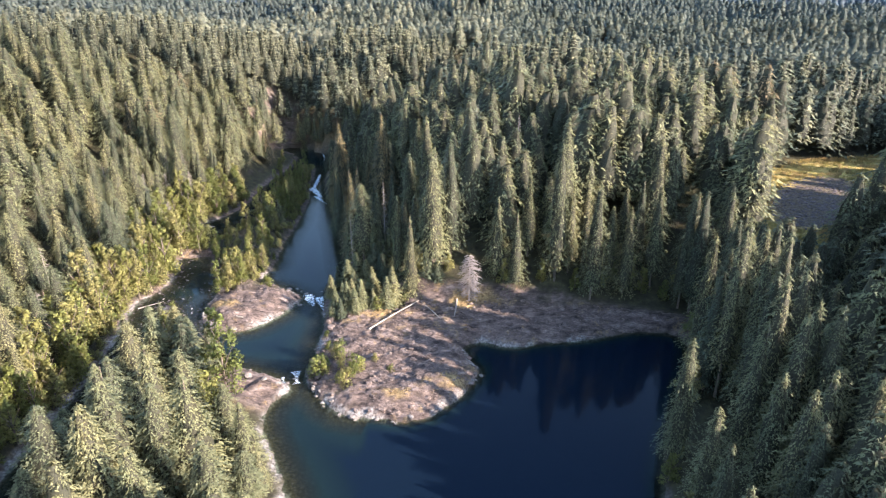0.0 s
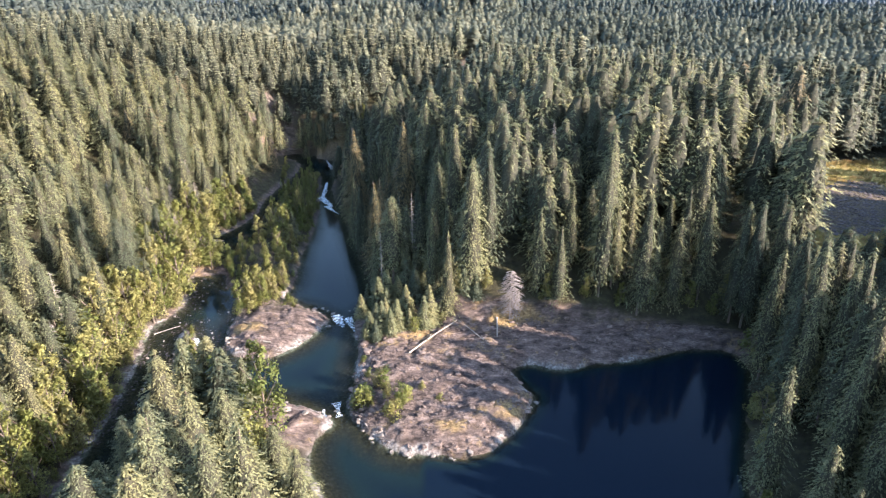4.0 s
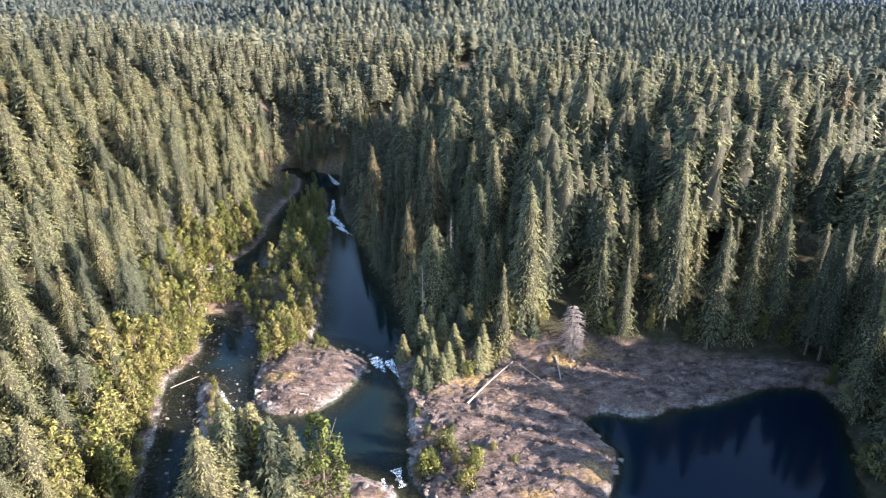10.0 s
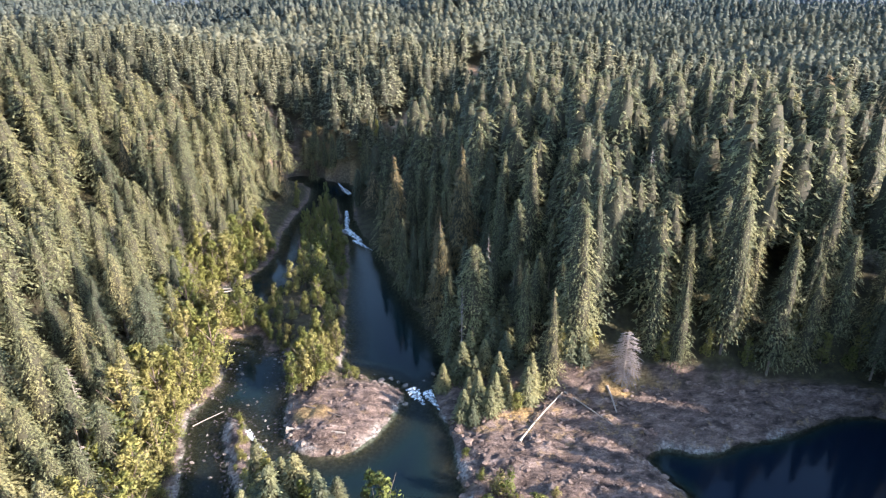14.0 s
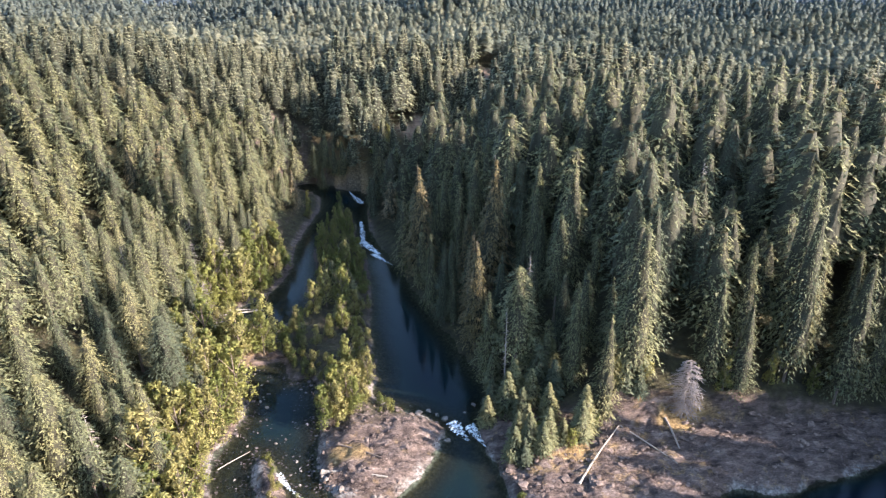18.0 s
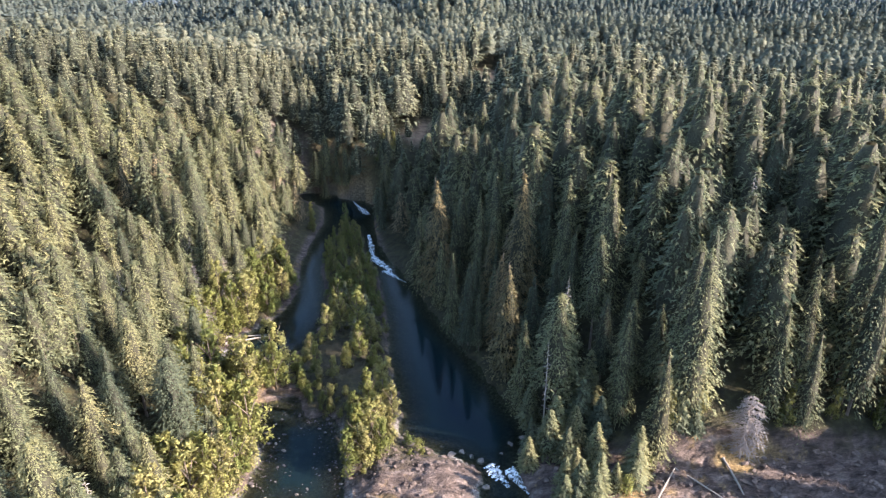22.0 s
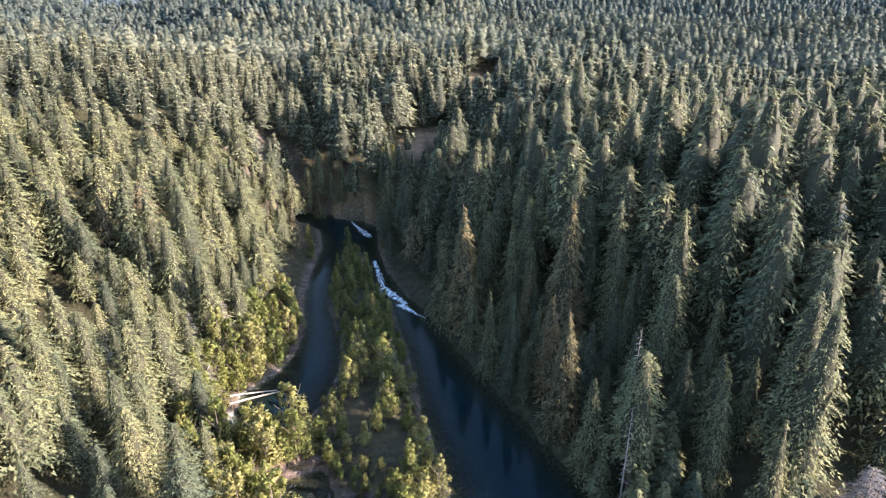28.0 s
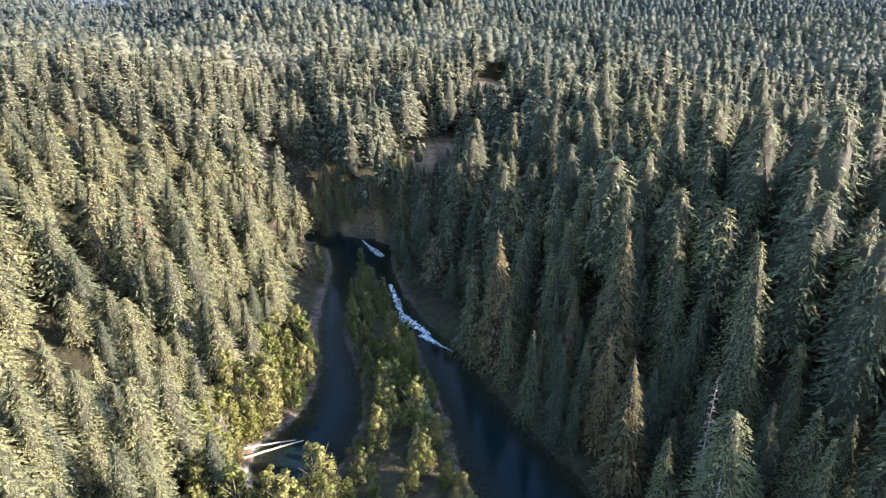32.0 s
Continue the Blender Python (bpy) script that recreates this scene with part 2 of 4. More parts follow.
def water_material():
    m, nt, b = mat("river_water", 0.07)
    b.inputs["IOR"].default_value = 1.33
    # Sky blue is put into the reflection colour itself.
    b.inputs["Specular Tint"].default_value = (0.45, 0.66, 0.95, 1)
    b.inputs["Specular IOR Level"].default_value = 0.17
    b.inputs["Base Color"].default_value = (0.006, 0.016, 0.022, 1)
    deep = attr(nt, "depth")
    nt.links.new(ramp(nt, deep, [(0.0, (0.016, 0.015, 0.011)), (0.5, (0.006, 0.013, 0.014)), (0.85, (0.004, 0.009, 0.013)), (1.0, (0.003, 0.007, 0.014))]), b.inputs["Base Color"])
    w1 = noise_tex(nt, 0.55, 3, 0.5, (1.0, 0.6, 1.0, radians(30)))
    bump(nt, b, w1, 0.05, 0.3)
    tr = nt.nodes.new("ShaderNodeBsdfTransparent")
    tr.inputs[0].default_value = (0.70, 0.78, 0.70, 1)
    ms = nt.nodes.new("ShaderNodeMixShader")
    op = ramp(nt, deep, [(0.0, (0.15, 0.15, 0.15)), (0.25, (0.66, 0.66, 0.66)), (0.55, (0.97, 0.97, 0.97))])
    nt.links.new(op, ms.inputs[0])
    nt.links.new(tr.outputs[0], ms.inputs[1])
    nt.links.new(b.outputs[0], ms.inputs[2])
    nt.links.new(ms.outputs[0], nt.nodes["Material Output"].inputs[0])
    return m


water_mat = water_material()
foam_mat, fnt, fb = mat("white_water", 0.5)
fnt.links.new(ramp(fnt, noise_tex(fnt, 1.5, 6, 0.7), [(0.35, (0.45, 0.55, 0.62)), (0.6, (0.85, 0.88, 0.9))]), fb.inputs["Base Color"])
foam_gap = fnt.nodes.new("ShaderNodeMixShader")
fnt.links.new(ramp(fnt, noise_tex(fnt, 1.3, 5, 0.7), [(0.40, (0, 0, 0)), (0.56, (0.95, 0.95, 0.95))]), foam_gap.inputs[0])
fnt.links.new(fnt.nodes.new("ShaderNodeBsdfTransparent").outputs[0], foam_gap.inputs[1])
fnt.links.new(fb.outputs[0], foam_gap.inputs[2])
fnt.links.new(foam_gap.outputs[0], fnt.nodes["Material Output"].inputs[0])

# ---- helpers for meshes ----


def mesh_from(name, verts, tris, material, tint=None, smooth=False, lie=None, heart=None):
    """One mesh from arrays of corners and triangles (or quads)."""
    me = bpy.data.meshes.new(name)
    verts, tris = np.asarray(verts, np.float32), np.asarray(tris, np.int32)
    n, k = tris.shape
    me.vertices.add(len(verts))
    me.vertices.foreach_set("co", verts.ravel())
    me.loops.add(n * k)
    me.loops.foreach_set("vertex_index", tris.ravel())
    me.polygons.add(n)
    me.polygons.foreach_set("loop_start", np.arange(0, n * k, k, dtype=np.int32))
    me.polygons.foreach_set("use_smooth", np.full(n, smooth))
    me.update(calc_edges=True)
    if tint is not None:
        a = me.attributes.new("tint", "FLOAT", "POINT")
        a.data.foreach_set("value", np.asarray(tint, np.float32))
    if lie is not None:
        a = me.attributes.new("lie", "FLOAT_VECTOR", "POINT")
        a.data.foreach_set("vector", np.asarray(lie, np.float32).ravel())
    me.materials.append(material)
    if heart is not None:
        me.materials.append(inner_twigs_and_shade)
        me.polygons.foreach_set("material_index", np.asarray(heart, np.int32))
    return me


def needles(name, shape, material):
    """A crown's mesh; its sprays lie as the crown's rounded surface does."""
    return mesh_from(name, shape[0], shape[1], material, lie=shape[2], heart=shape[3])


def unit(v):
    return v / (np.linalg.norm(v, axis=-1, keepdims=True) + 1e-9)


def part(name, me, parent, label=""):
    ob = new(name, me)
    ob.parent = parent
    if label:
        ob["label"] = label
    return ob


def smooth(pts, rounds=2):
    """A closed outline with its corners rounded."""
    p = np.array(pts, float)
    for _ in range(rounds):
        q = np.roll(p, -1, 0)
        p = np.stack([0.75 * p + 0.25 * q, 0.25 * p + 0.75 * q], 1).reshape(-1, 2)
    return p


def signed(px, py, poly):
    """Distance from an outline, positive inside."""
    a, b = poly, np.roll(poly, -1, 0)
    best = np.full(px.shape, 1e9)
    inside = np.zeros(px.shape, bool)
    for (ax, ay), (bx, by) in zip(a, b):
        dx, dy = bx - ax, by - ay
        ll = dx * dx + dy * dy + 1e-9
        t = np.clip(((px - ax) * dx + (py - ay) * dy) / ll, 0, 1)
        best = np.minimum(best, (px - ax - t * dx) ** 2 + (py - ay - t * dy) ** 2)
        hit = (ay > py) != (by > py)
        inside ^= hit & (px < dx * (py - ay) / (dy if abs(dy) > 1e-9 else 1e-9) + ax)
    return np.where(inside, 1, -1) * np.sqrt(best)


def ss(a, b, x):
    t = np.clip((x - a) / (b - a), 0, 1)
    return t * t * (3 - 2 * t)


def fbm(x, y, scale, octaves=4, seed=0):
    """Smooth value noise from summed waves, about -1 to 1."""
    r = np.random.RandomState(seed)
    out, amp, tot = np.zeros_like(x, dtype=float), 1.0, 0.0
    for _ in range(octaves):
        for _ in range(4):
            ang, ph = r.uniform(0, 6.283, 2)
            k = 6.283 / scale * r.uniform(0.7, 1.4)
            out += amp * 0.5 * np.sin(k * (x * math.cos(ang) + y * math.sin(ang)) + ph + 1.3 * np.sin(k * 0.6 * (y * math.cos(ang) - x * math.sin(ang)) + ph * 2))
        tot += amp
        amp *= 0.5
        scale *= 0.47
    return out / tot

# ---- the plan: shores of river, pool and islands ----


WEST_BANK = [(-112, -200), (-110, 60), (-107, 163), (-112, 195), (-115, 209), (-110, 221), (-108, 229), (-111, 241), (-116, 256), (-124, 272), (-125, 288), (-114, 297), (-107, 310), (-104, 326), (-105, 347), (-99, 380), (-94, 402), (-98, 420), (-116, 436)]
EAST_BANK = [(-112, 450), (-92, 438), (-80, 428), (-67, 418), (-65, 410), (-71, 400), (-72, 378), (-69, 352), (-62, 328), (-58, 309), (-53, 288), (-46, 263), (-41, 240), (-36, 227), (-42, 220), (-45, 208), (-41, 195)]
PENINSULA = [(-42, 185), (-41, 175), (-43, 163), (-37, 154), (-29, 145), (-20, 144), (-8, 141), (3, 150), (13, 166), (9, 172), (6, 181), (13, 184), (22, 179), (33, 183), (48, 184), (66, 191), (83, 188), (79, 172), (66, 149), (57, 130), (50, 110), (44, 70), (48, 0), (60, -200)]
river = smooth(WEST_BANK + EAST_BANK + PENINSULA)
long_island = smooth([(-86, 196), (-78, 190), (-70, 190), (-62, 196), (-52, 214), (-60, 222), (-70, 228), (-74, 233), (-70, 243), (-73, 270), (-71, 300), (-73, 328), (-77, 358), (-79, 385), (-84, 397), (-90, 378), (-97, 345), (-94, 322), (-93, 300), (-98, 285), (-105, 272), (-106, 262), (-100, 252), (-98, 242), (-90, 244), (-87, 222), (-88, 208)])
brush_bar = smooth([(-122, 254), (-110, 251), (-100, 254), (-100, 264), (-110, 262), (-122, 264)])
gravel_bar = smooth([(-103, 212), (-98, 206), (-94, 196), (-91, 182), (-95, 178), (-100, 190), (-104, 204)])
spit = smooth([(-93, 184), (-84, 176), (-74, 168), (-64, 169), (-50, 163), (-44, 157), (-50, 152), (-50, 140), (-40, 122), (-31, 102), (-28, 60), (-30, -60), (-30, -200), (-95, -200), (-95, 60), (-96, 120), (-97, 165)])
low_land = smooth([(-60, 125), (25, 130), (27, 170), (90, 176), (92, 196), (62, 204), (30, 205), (8, 208), (-12, 208), (-34, 218), (-52, 222)])
clearing = smooth([(108, 206), (128, 198), (150, 222), (200, 240), (260, 300), (250, 345), (190, 325), (150, 290), (126, 258)])
rubble = smooth([(132, 232), (146, 228), (176, 244), (196, 272), (182, 292), (158, 282), (138, 256)])
cut_bank = smooth([(-54, 464), (-44, 456), (-28, 467), (-18, 484), (-27, 488), (-43, 477)])
road_cut = smooth([(8, 530), (14, 526), (22, 550), (36, 576), (40, 588), (32, 590), (20, 582), (11, 564)])


def land(x, y):
    """How far inland a place lies (minus: how far out in the water)."""
    d = -signed(x, y, river)
    for isle in (long_island, brush_bar, gravel_bar, spit):
        d = np.maximum(d, signed(x, y, isle))
    return d


def terrain(x, y):
    d = land(x, y)
    dj = d + 0.9 * fbm(x, y, 9, 3, 3) * ss(200, 30, np.abs(d))
    low = np.maximum(ss(-3, 3, signed(x, y, low_land)), ss(-2, 3, np.maximum(np.maximum(signed(x, y, long_island), signed(x, y, brush_bar)), np.maximum(signed(x, y, gravel_bar), signed(x, y, spit)))))
    west = ss(-86, -116, x) * ss(-4, 10, -signed(x, y, river)) * ss(500, 430, y)
    inland = np.maximum(dj, 0)
    east_h = (20 + 9 * ss(235, 320, y) * ss(-10, 30, x) * ss(125, 90, x)) * ss(2, 62, inland) * (1 - 0.75 * ss(45, 70, x) * ss(216, 196, y)) + 2 * ss(0, 6, inland)
    west_h = 2.5 * ss(0, 6, inland) + 76 * np.tanh(0.68 * np.maximum(inland - 6, 0) / 76) * (1 - 0.35 * ss(150, 340, inland))
    h = east_h * (1 - west) + west_h * west
    # the west ridge runs on behind the bend and sinks to the north
    crest_x = np.interp(y, [372, 478, 607, 660, 760], [-225, -205, -190, -160, -120])
    crest_h = np.interp(y, [372, 478, 560, 610, 660, 760], [66, 62, 48, 38, 26, 14])
    ridge = 2 + crest_h * np.where(x > crest_x, np.exp(-((x - crest_x) / 105) ** 2), 0.68 + 0.32 * np.exp(-((x - crest_x) / 160) ** 2))
    ahead = ss(350, 425, y) * ss(820, 700, y) * ss(0, 25, inland)
    h = np.where(x < 60, np.maximum(h, ridge * ahead * np.where(y < 440, ss(-95, -120, x), 1.0)), h)
    h += 5 * fbm(x, y, 260, 3, 11) * ss(40, 160, inland)
    h += 6 * fbm(x, y, 700, 2, 13) * ss(200, 600, inland)
    h += 19 * np.exp(-(((x + 30) / 120) ** 2 + ((y - 590) / 95) ** 2)) * ss(150, -10, x - 0.25 * (y - 620))
    h += 13 * ss(0, 7, inland) * np.exp(-(((x + 70) / 24) ** 4 + ((y - 438) / 28) ** 4))
    low_h = 2.2 * ss(0, 9, inland) + 0.7 * ss(0, 1.5, inland)
    strata = (0.62 * x + 0.78 * y) / 4.2 + 1.1 * fbm(x, y, 26, 3, 8) + 0.35 * fbm(x, y, 7, 2, 18)
    ledge = strata - np.floor(strata)
    strata2 = (0.80 * x - 0.60 * y) / 6.5 + 1.2 * fbm(x, y, 20, 3, 28)
    ledge2 = strata2 - np.floor(strata2)
    low_h += (0.8 * fbm(x, y, 15, 3, 5) + 0.42 * ss(0.0, 0.85, ledge) * ss(1.0, 0.86, ledge) + 0.3 * ss(0.0, 0.8, ledge2) * ss(1.0, 0.85, ledge2) + 0.35 * fbm(x, y, 3.2, 2, 38) - 0.2) * ss(0.2, 3, inland)
    low_h += 1.1 * np.exp(-(((x + 80) / 7) ** 2 + ((y - 204) / 4) ** 2)) + 1.3 * np.exp(-(((x - 2) / 8) ** 2 + ((y - 157) / 5) ** 2)) + 1.0 * np.exp(-(((x + 12) / 7) ** 2 + ((y - 150) / 4) ** 2))
    h = h * (1 - low) + low_h * low
    far = np.hypot(x + 40, y - 100)
    side_valley = np.abs((x + 215) * 0.966 + (y - 700) * 0.259)
    h += (34 - 16 * ss(0.0, 0.35, x / (y + 300.0))) * ss(580, 900, far) * (1 - 0.85 * np.exp(-(side_valley / 80) ** 2) * ss(620, 760, y))
    h += 14 * ss(900, 2600, far) + 130 * ss(2600, 4600, far)
    bed = -0.25 - np.where((x > -25) & (y < 196), 0.9, 0.30) * np.maximum(-dj, 0)
    bed = np.maximum(bed, -5) + 0.25 * fbm(x, y, 7, 3, 9)
    pool = np.minimum(bed, -0.4) 
    return np.where(dj > 0, 0.15 + h, pool), d, low


def axis(lo, hi, a, b, step, grow):
    """Grid lines: even between a and b, wider and wider outside."""
    mid = list(np.arange(a, b + step, step))
    left, right, s = [], [], step
    p = a
    while p > lo:
        s *= grow
        p -= s
        left.append(p)
    p, s = mid[-1], step
    while p < hi:
        s *= grow
        p += s
        right.append(p)
    return np.array(left[::-1] + mid + right)


gx, gy = axis(-4700, 4700, -128, 90, 1.0, 1.09), axis(-4700, 4700, 132, 300, 1.0, 1.09)
X, Y = np.meshgrid(gx, gy)
Z, D, LOW = terrain(X, Y)
ny, nx = X.shape
idx = np.arange(nx * ny).reshape(ny, nx)
quads = np.stack([idx[:-1, :-1], idx[:-1, 1:], idx[1:, 1:], idx[1:, :-1]], -1).reshape(-1, 4)
ground_me = mesh_from("ground", np.stack([X, Y, Z], -1).reshape(-1, 3), quads, ground_mat, smooth=True)


def put_attr(me, name, values):
    a = me.attributes.new(name, "FLOAT", "POINT")
    a.data.foreach_set("value", np.asarray(values, np.float32).ravel())


N1 = fbm(X, Y, 12, 3, 21)
slope = np.hypot(*np.gradient(Z, gy, gx))
clear_m = ss(-2, 4, signed(X, Y, clearing) + 3 * N1)
leafy_isle = ss(0, 3, signed(X, Y, long_island)) * ss(214, 224, Y + 2 * N1)
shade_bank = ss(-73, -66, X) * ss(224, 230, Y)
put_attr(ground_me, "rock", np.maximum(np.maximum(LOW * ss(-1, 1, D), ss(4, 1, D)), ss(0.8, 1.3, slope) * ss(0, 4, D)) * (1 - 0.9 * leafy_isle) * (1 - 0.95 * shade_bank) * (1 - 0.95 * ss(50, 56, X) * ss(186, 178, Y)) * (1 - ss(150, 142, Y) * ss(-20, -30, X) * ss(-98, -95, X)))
N2 = fbm(X, Y, 22, 2, 23)
put_attr(ground_me, "rim", ss(1.6, 0.4, D + 1.6 * N1 - 0.3) * (D > -1) * ss(-0.5, 0.3, N2 + 0.15 * (X < -95) + 0.25 * (Y < 165)) * ss(60, 40, X) * (1 - ss(-72, -66, X) * ss(226, 232, Y)) * ss(306, 290, Y) * (1 - ss(-108, -104, X) * ss(232, 244, Y)))
tan = np.exp(-(((X + 80) / 6) ** 2 + ((Y - 204.5) / 3.4) ** 2)) + np.exp(-(((X - 3) / 7) ** 2 + ((Y - 158) / 4) ** 2)) + np.exp(-(((X + 12) / 6) ** 2 + ((Y - 151) / 3) ** 2)) + 0.9 * np.exp(-(((X + 22) / 9) ** 2 + ((Y - 198) / 3) ** 2)) + np.exp(-(((X - 9) / 12) ** 2 + ((Y - 205) / 3.5) ** 2))
put_attr(ground_me, "dry", np.maximum(ss(0.3, 0.8, tan + 0.35 * N1), 0.8 * ss(0.5, 0.9, slope) * np.exp(-(((X + 72) / 30) ** 4 + ((Y - 436) / 24) ** 4))))
put_attr(ground_me, "grass", clear_m)
put_attr(ground_me, "soil", np.maximum(ss(-1, 3, signed(X, Y, rubble) + 2 * N1), np.maximum(ss(-3, 6, signed(X, Y, cut_bank) + 5 * N1), ss(-3, 6, signed(X, Y, road_cut) + 5 * N1))))
put_attr(ground_me, "bed", np.maximum(ss(0.2, -0.8, D), 0.85 * ss(-1, 3, signed(X, Y, rubble) + 2 * N1)))
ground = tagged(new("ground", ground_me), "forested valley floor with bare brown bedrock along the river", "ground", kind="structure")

# water: one level sheet that ends under the banks
wx, wy = axis(-170, 130, -130, 96, 2.0, 1.3), axis(-260, 520, 120, 330, 2.0, 1.15)
WX, WY = np.meshgrid(wx, wy)
wd = land(WX, WY)
keep = (wd < 4)
wi = np.arange(WX.size).reshape(WX.shape)
wq = np.stack([wi[:-1, :-1], wi[:-1, 1:], wi[1:, 1:], wi[1:, :-1]], -1).reshape(-1, 4)
wq = wq[keep.ravel()[wq].any(1)]
water_me = mesh_from("water", np.stack([WX, WY, 0 * WX], -1).reshape(-1, 3), wq, water_mat, smooth=True)
put_attr(water_me, "depth", np.clip(-wd / np.where((WX > -22) & (WY < 196), 4.5, 16.0), 0, 1))
tagged(new("water", water_me), "clear dark blue-green river and pool under shade", "water", kind="structure")

# ---- tree shapes ----


def conifer(rng, H, R, whorls, per, pieces, bare=0.12, power=0.85, droop=0.6, ragged=0.3, spray=0.40, small=1.0, core=0.5):
    """Crown of a conifer: drooping boughs in whorls, each a spine with hanging sprays, round a dense heart. Corners, triangles and how they lie."""
    V, T, N = [], [], []
    lean = rng.uniform(-0.012, 0.012, 2)

    def reach(u):
        return R * (1 - u) ** power * (0.62 + 0.38 * min(1, (u + 0.05) / 0.16)) + 0.22

    for i in range(whorls):
        t = bare + (1 - bare) * ((i + rng.uniform(-0.3, 0.3)) / whorls)
        t = min(max(t, bare), 0.975)
        u = (t - bare) / (1 - bare)
        prof = reach(u)
        n = max(3, int(round(per * (1 - 0.3 * u))))
        a0 = rng.uniform(0, 6.283)
        ox, oy = lean[0] * H * t, lean[1] * H * t
        for j in range(n):
            a = a0 + 6.283 * (j + rng.uniform(-0.3, 0.3)) / n
            L = prof * rng.uniform(1 - ragged, 1 + ragged * 0.6)
            z0 = H * t + rng.uniform(-0.3, 0.3) + 0.25 * L
            dr = droop * rng.uniform(0.7, 1.3)
            ca, sa = math.cos(a), math.sin(a)
            tip = np.array([ca, sa, 0.0])
            for k in range(pieces):
                s0 = 0.14 + 0.86 * (k + rng.uniform(0.2, 0.9)) / pieces
                size = min(0.32 + 1.1 * L / pieces, 1.25) * small
                w = L * spray * (1.15 - 0.6 * s0) + 0.1
                for m in (-1, 1):
                    off = m * w * rng.uniform(0.1, 1.0)
                    cx, cy = ox + ca * L * s0 - sa * off, oy + sa * L * s0 + ca * off
                    cz = z0 - L * dr * s0 * (0.5 + 0.75 * s0) - abs(off) * rng.uniform(0.1, 0.7)
                    b = a + m * rng.uniform(-0.15, 1.0)
                    cb, sb = math.cos(b), math.sin(b)
                    f = size * rng.uniform(0.75, 1.25)
                    dip, roll = rng.uniform(0.15, 0.95) * dr * 1.6, rng.uniform(-0.5, 0.5)
                    base = len(V)
                    V += [(cx + cb * f * 0.66, cy + sb * f * 0.66, cz - dip * f * 0.66),
                          (cx - cb * f * 0.42 - sb * f * 0.30, cy - sb * f * 0.42 + cb * f * 0.30, cz + dip * f * 0.42 + roll * f * 0.30),
                          (cx - cb * f * 0.42 + sb * f * 0.30, cy - sb * f * 0.42 - cb * f * 0.30, cz + dip * f * 0.42 - roll * f * 0.30)]
                    out = tip * (0.35 + 0.65 * s0) + np.array([-sa, ca, 0]) * (0.7 * off / w) + np.array([0, 0, 0.85 - 0.25 * s0]) + rng.normal(0, 0.48, 3)
                    N += [out - np.array([0, 0, 0.25]), out + np.array([0, 0, 0.12]), out + np.array([0, 0, 0.12])]
                    T.append((base, base + 1, base + 2))
    # The opaque heart: dark twigs with the crown's inner shade in their colour.
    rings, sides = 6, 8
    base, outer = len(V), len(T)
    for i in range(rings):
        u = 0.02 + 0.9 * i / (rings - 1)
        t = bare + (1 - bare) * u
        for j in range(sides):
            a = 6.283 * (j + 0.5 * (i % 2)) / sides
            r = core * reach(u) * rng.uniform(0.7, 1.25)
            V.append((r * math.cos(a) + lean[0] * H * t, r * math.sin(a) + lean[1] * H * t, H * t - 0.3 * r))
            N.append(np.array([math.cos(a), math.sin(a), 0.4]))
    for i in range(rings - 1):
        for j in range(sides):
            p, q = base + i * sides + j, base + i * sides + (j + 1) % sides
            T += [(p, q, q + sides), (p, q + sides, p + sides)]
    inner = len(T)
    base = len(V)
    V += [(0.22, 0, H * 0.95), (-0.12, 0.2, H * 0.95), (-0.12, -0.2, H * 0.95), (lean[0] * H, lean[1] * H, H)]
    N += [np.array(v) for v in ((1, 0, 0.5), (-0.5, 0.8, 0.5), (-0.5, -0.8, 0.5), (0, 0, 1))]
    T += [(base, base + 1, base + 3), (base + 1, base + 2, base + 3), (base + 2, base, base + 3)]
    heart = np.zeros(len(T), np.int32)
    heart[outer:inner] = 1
    return np.array(V), np.array(T), unit(np.array(N)), heart


def skirt_tree(rng, H, R, tiers, sides, bare=0.12):
    """A distant conifer: ragged star-shaped skirts one above another."""
    V, T, N = [], [], []
    for i in range(tiers):
        t0 = bare + (1 - bare) * i / tiers
        top = min(1.0, t0 + (1 - bare) * 1.5 / tiers)
        r = R * (1 - i / tiers) ** 0.6 + 0.3
        c = len(V)
        V.append((rng.uniform(-0.2, 0.2), rng.uniform(-0.2, 0.2), H * top))
        N.append(np.array([0, 0, 1.0]))
        for j in range(sides):
            a = 6.283 * (j + rng.uniform(-0.25, 0.25)) / sides
            rr = r * (1.06 if j % 2 else 0.84) * rng.uniform(0.8, 1.16)
            V.append((rr * math.cos(a), rr * math.sin(a), H * (t0 + (0.0 if j % 2 else 0.05) + rng.uniform(-0.045, 0.045))))
            N.append(np.array([math.cos(a), math.sin(a), 0.5]) + rng.normal(0, 0.25, 3))
        for j in range(sides):
            T.append((c, c + 1 + j, c + 1 + (j + 1) % sides))
    return np.array(V), np.array(T), unit(np.array(N)), np.zeros(len(T), np.int32)


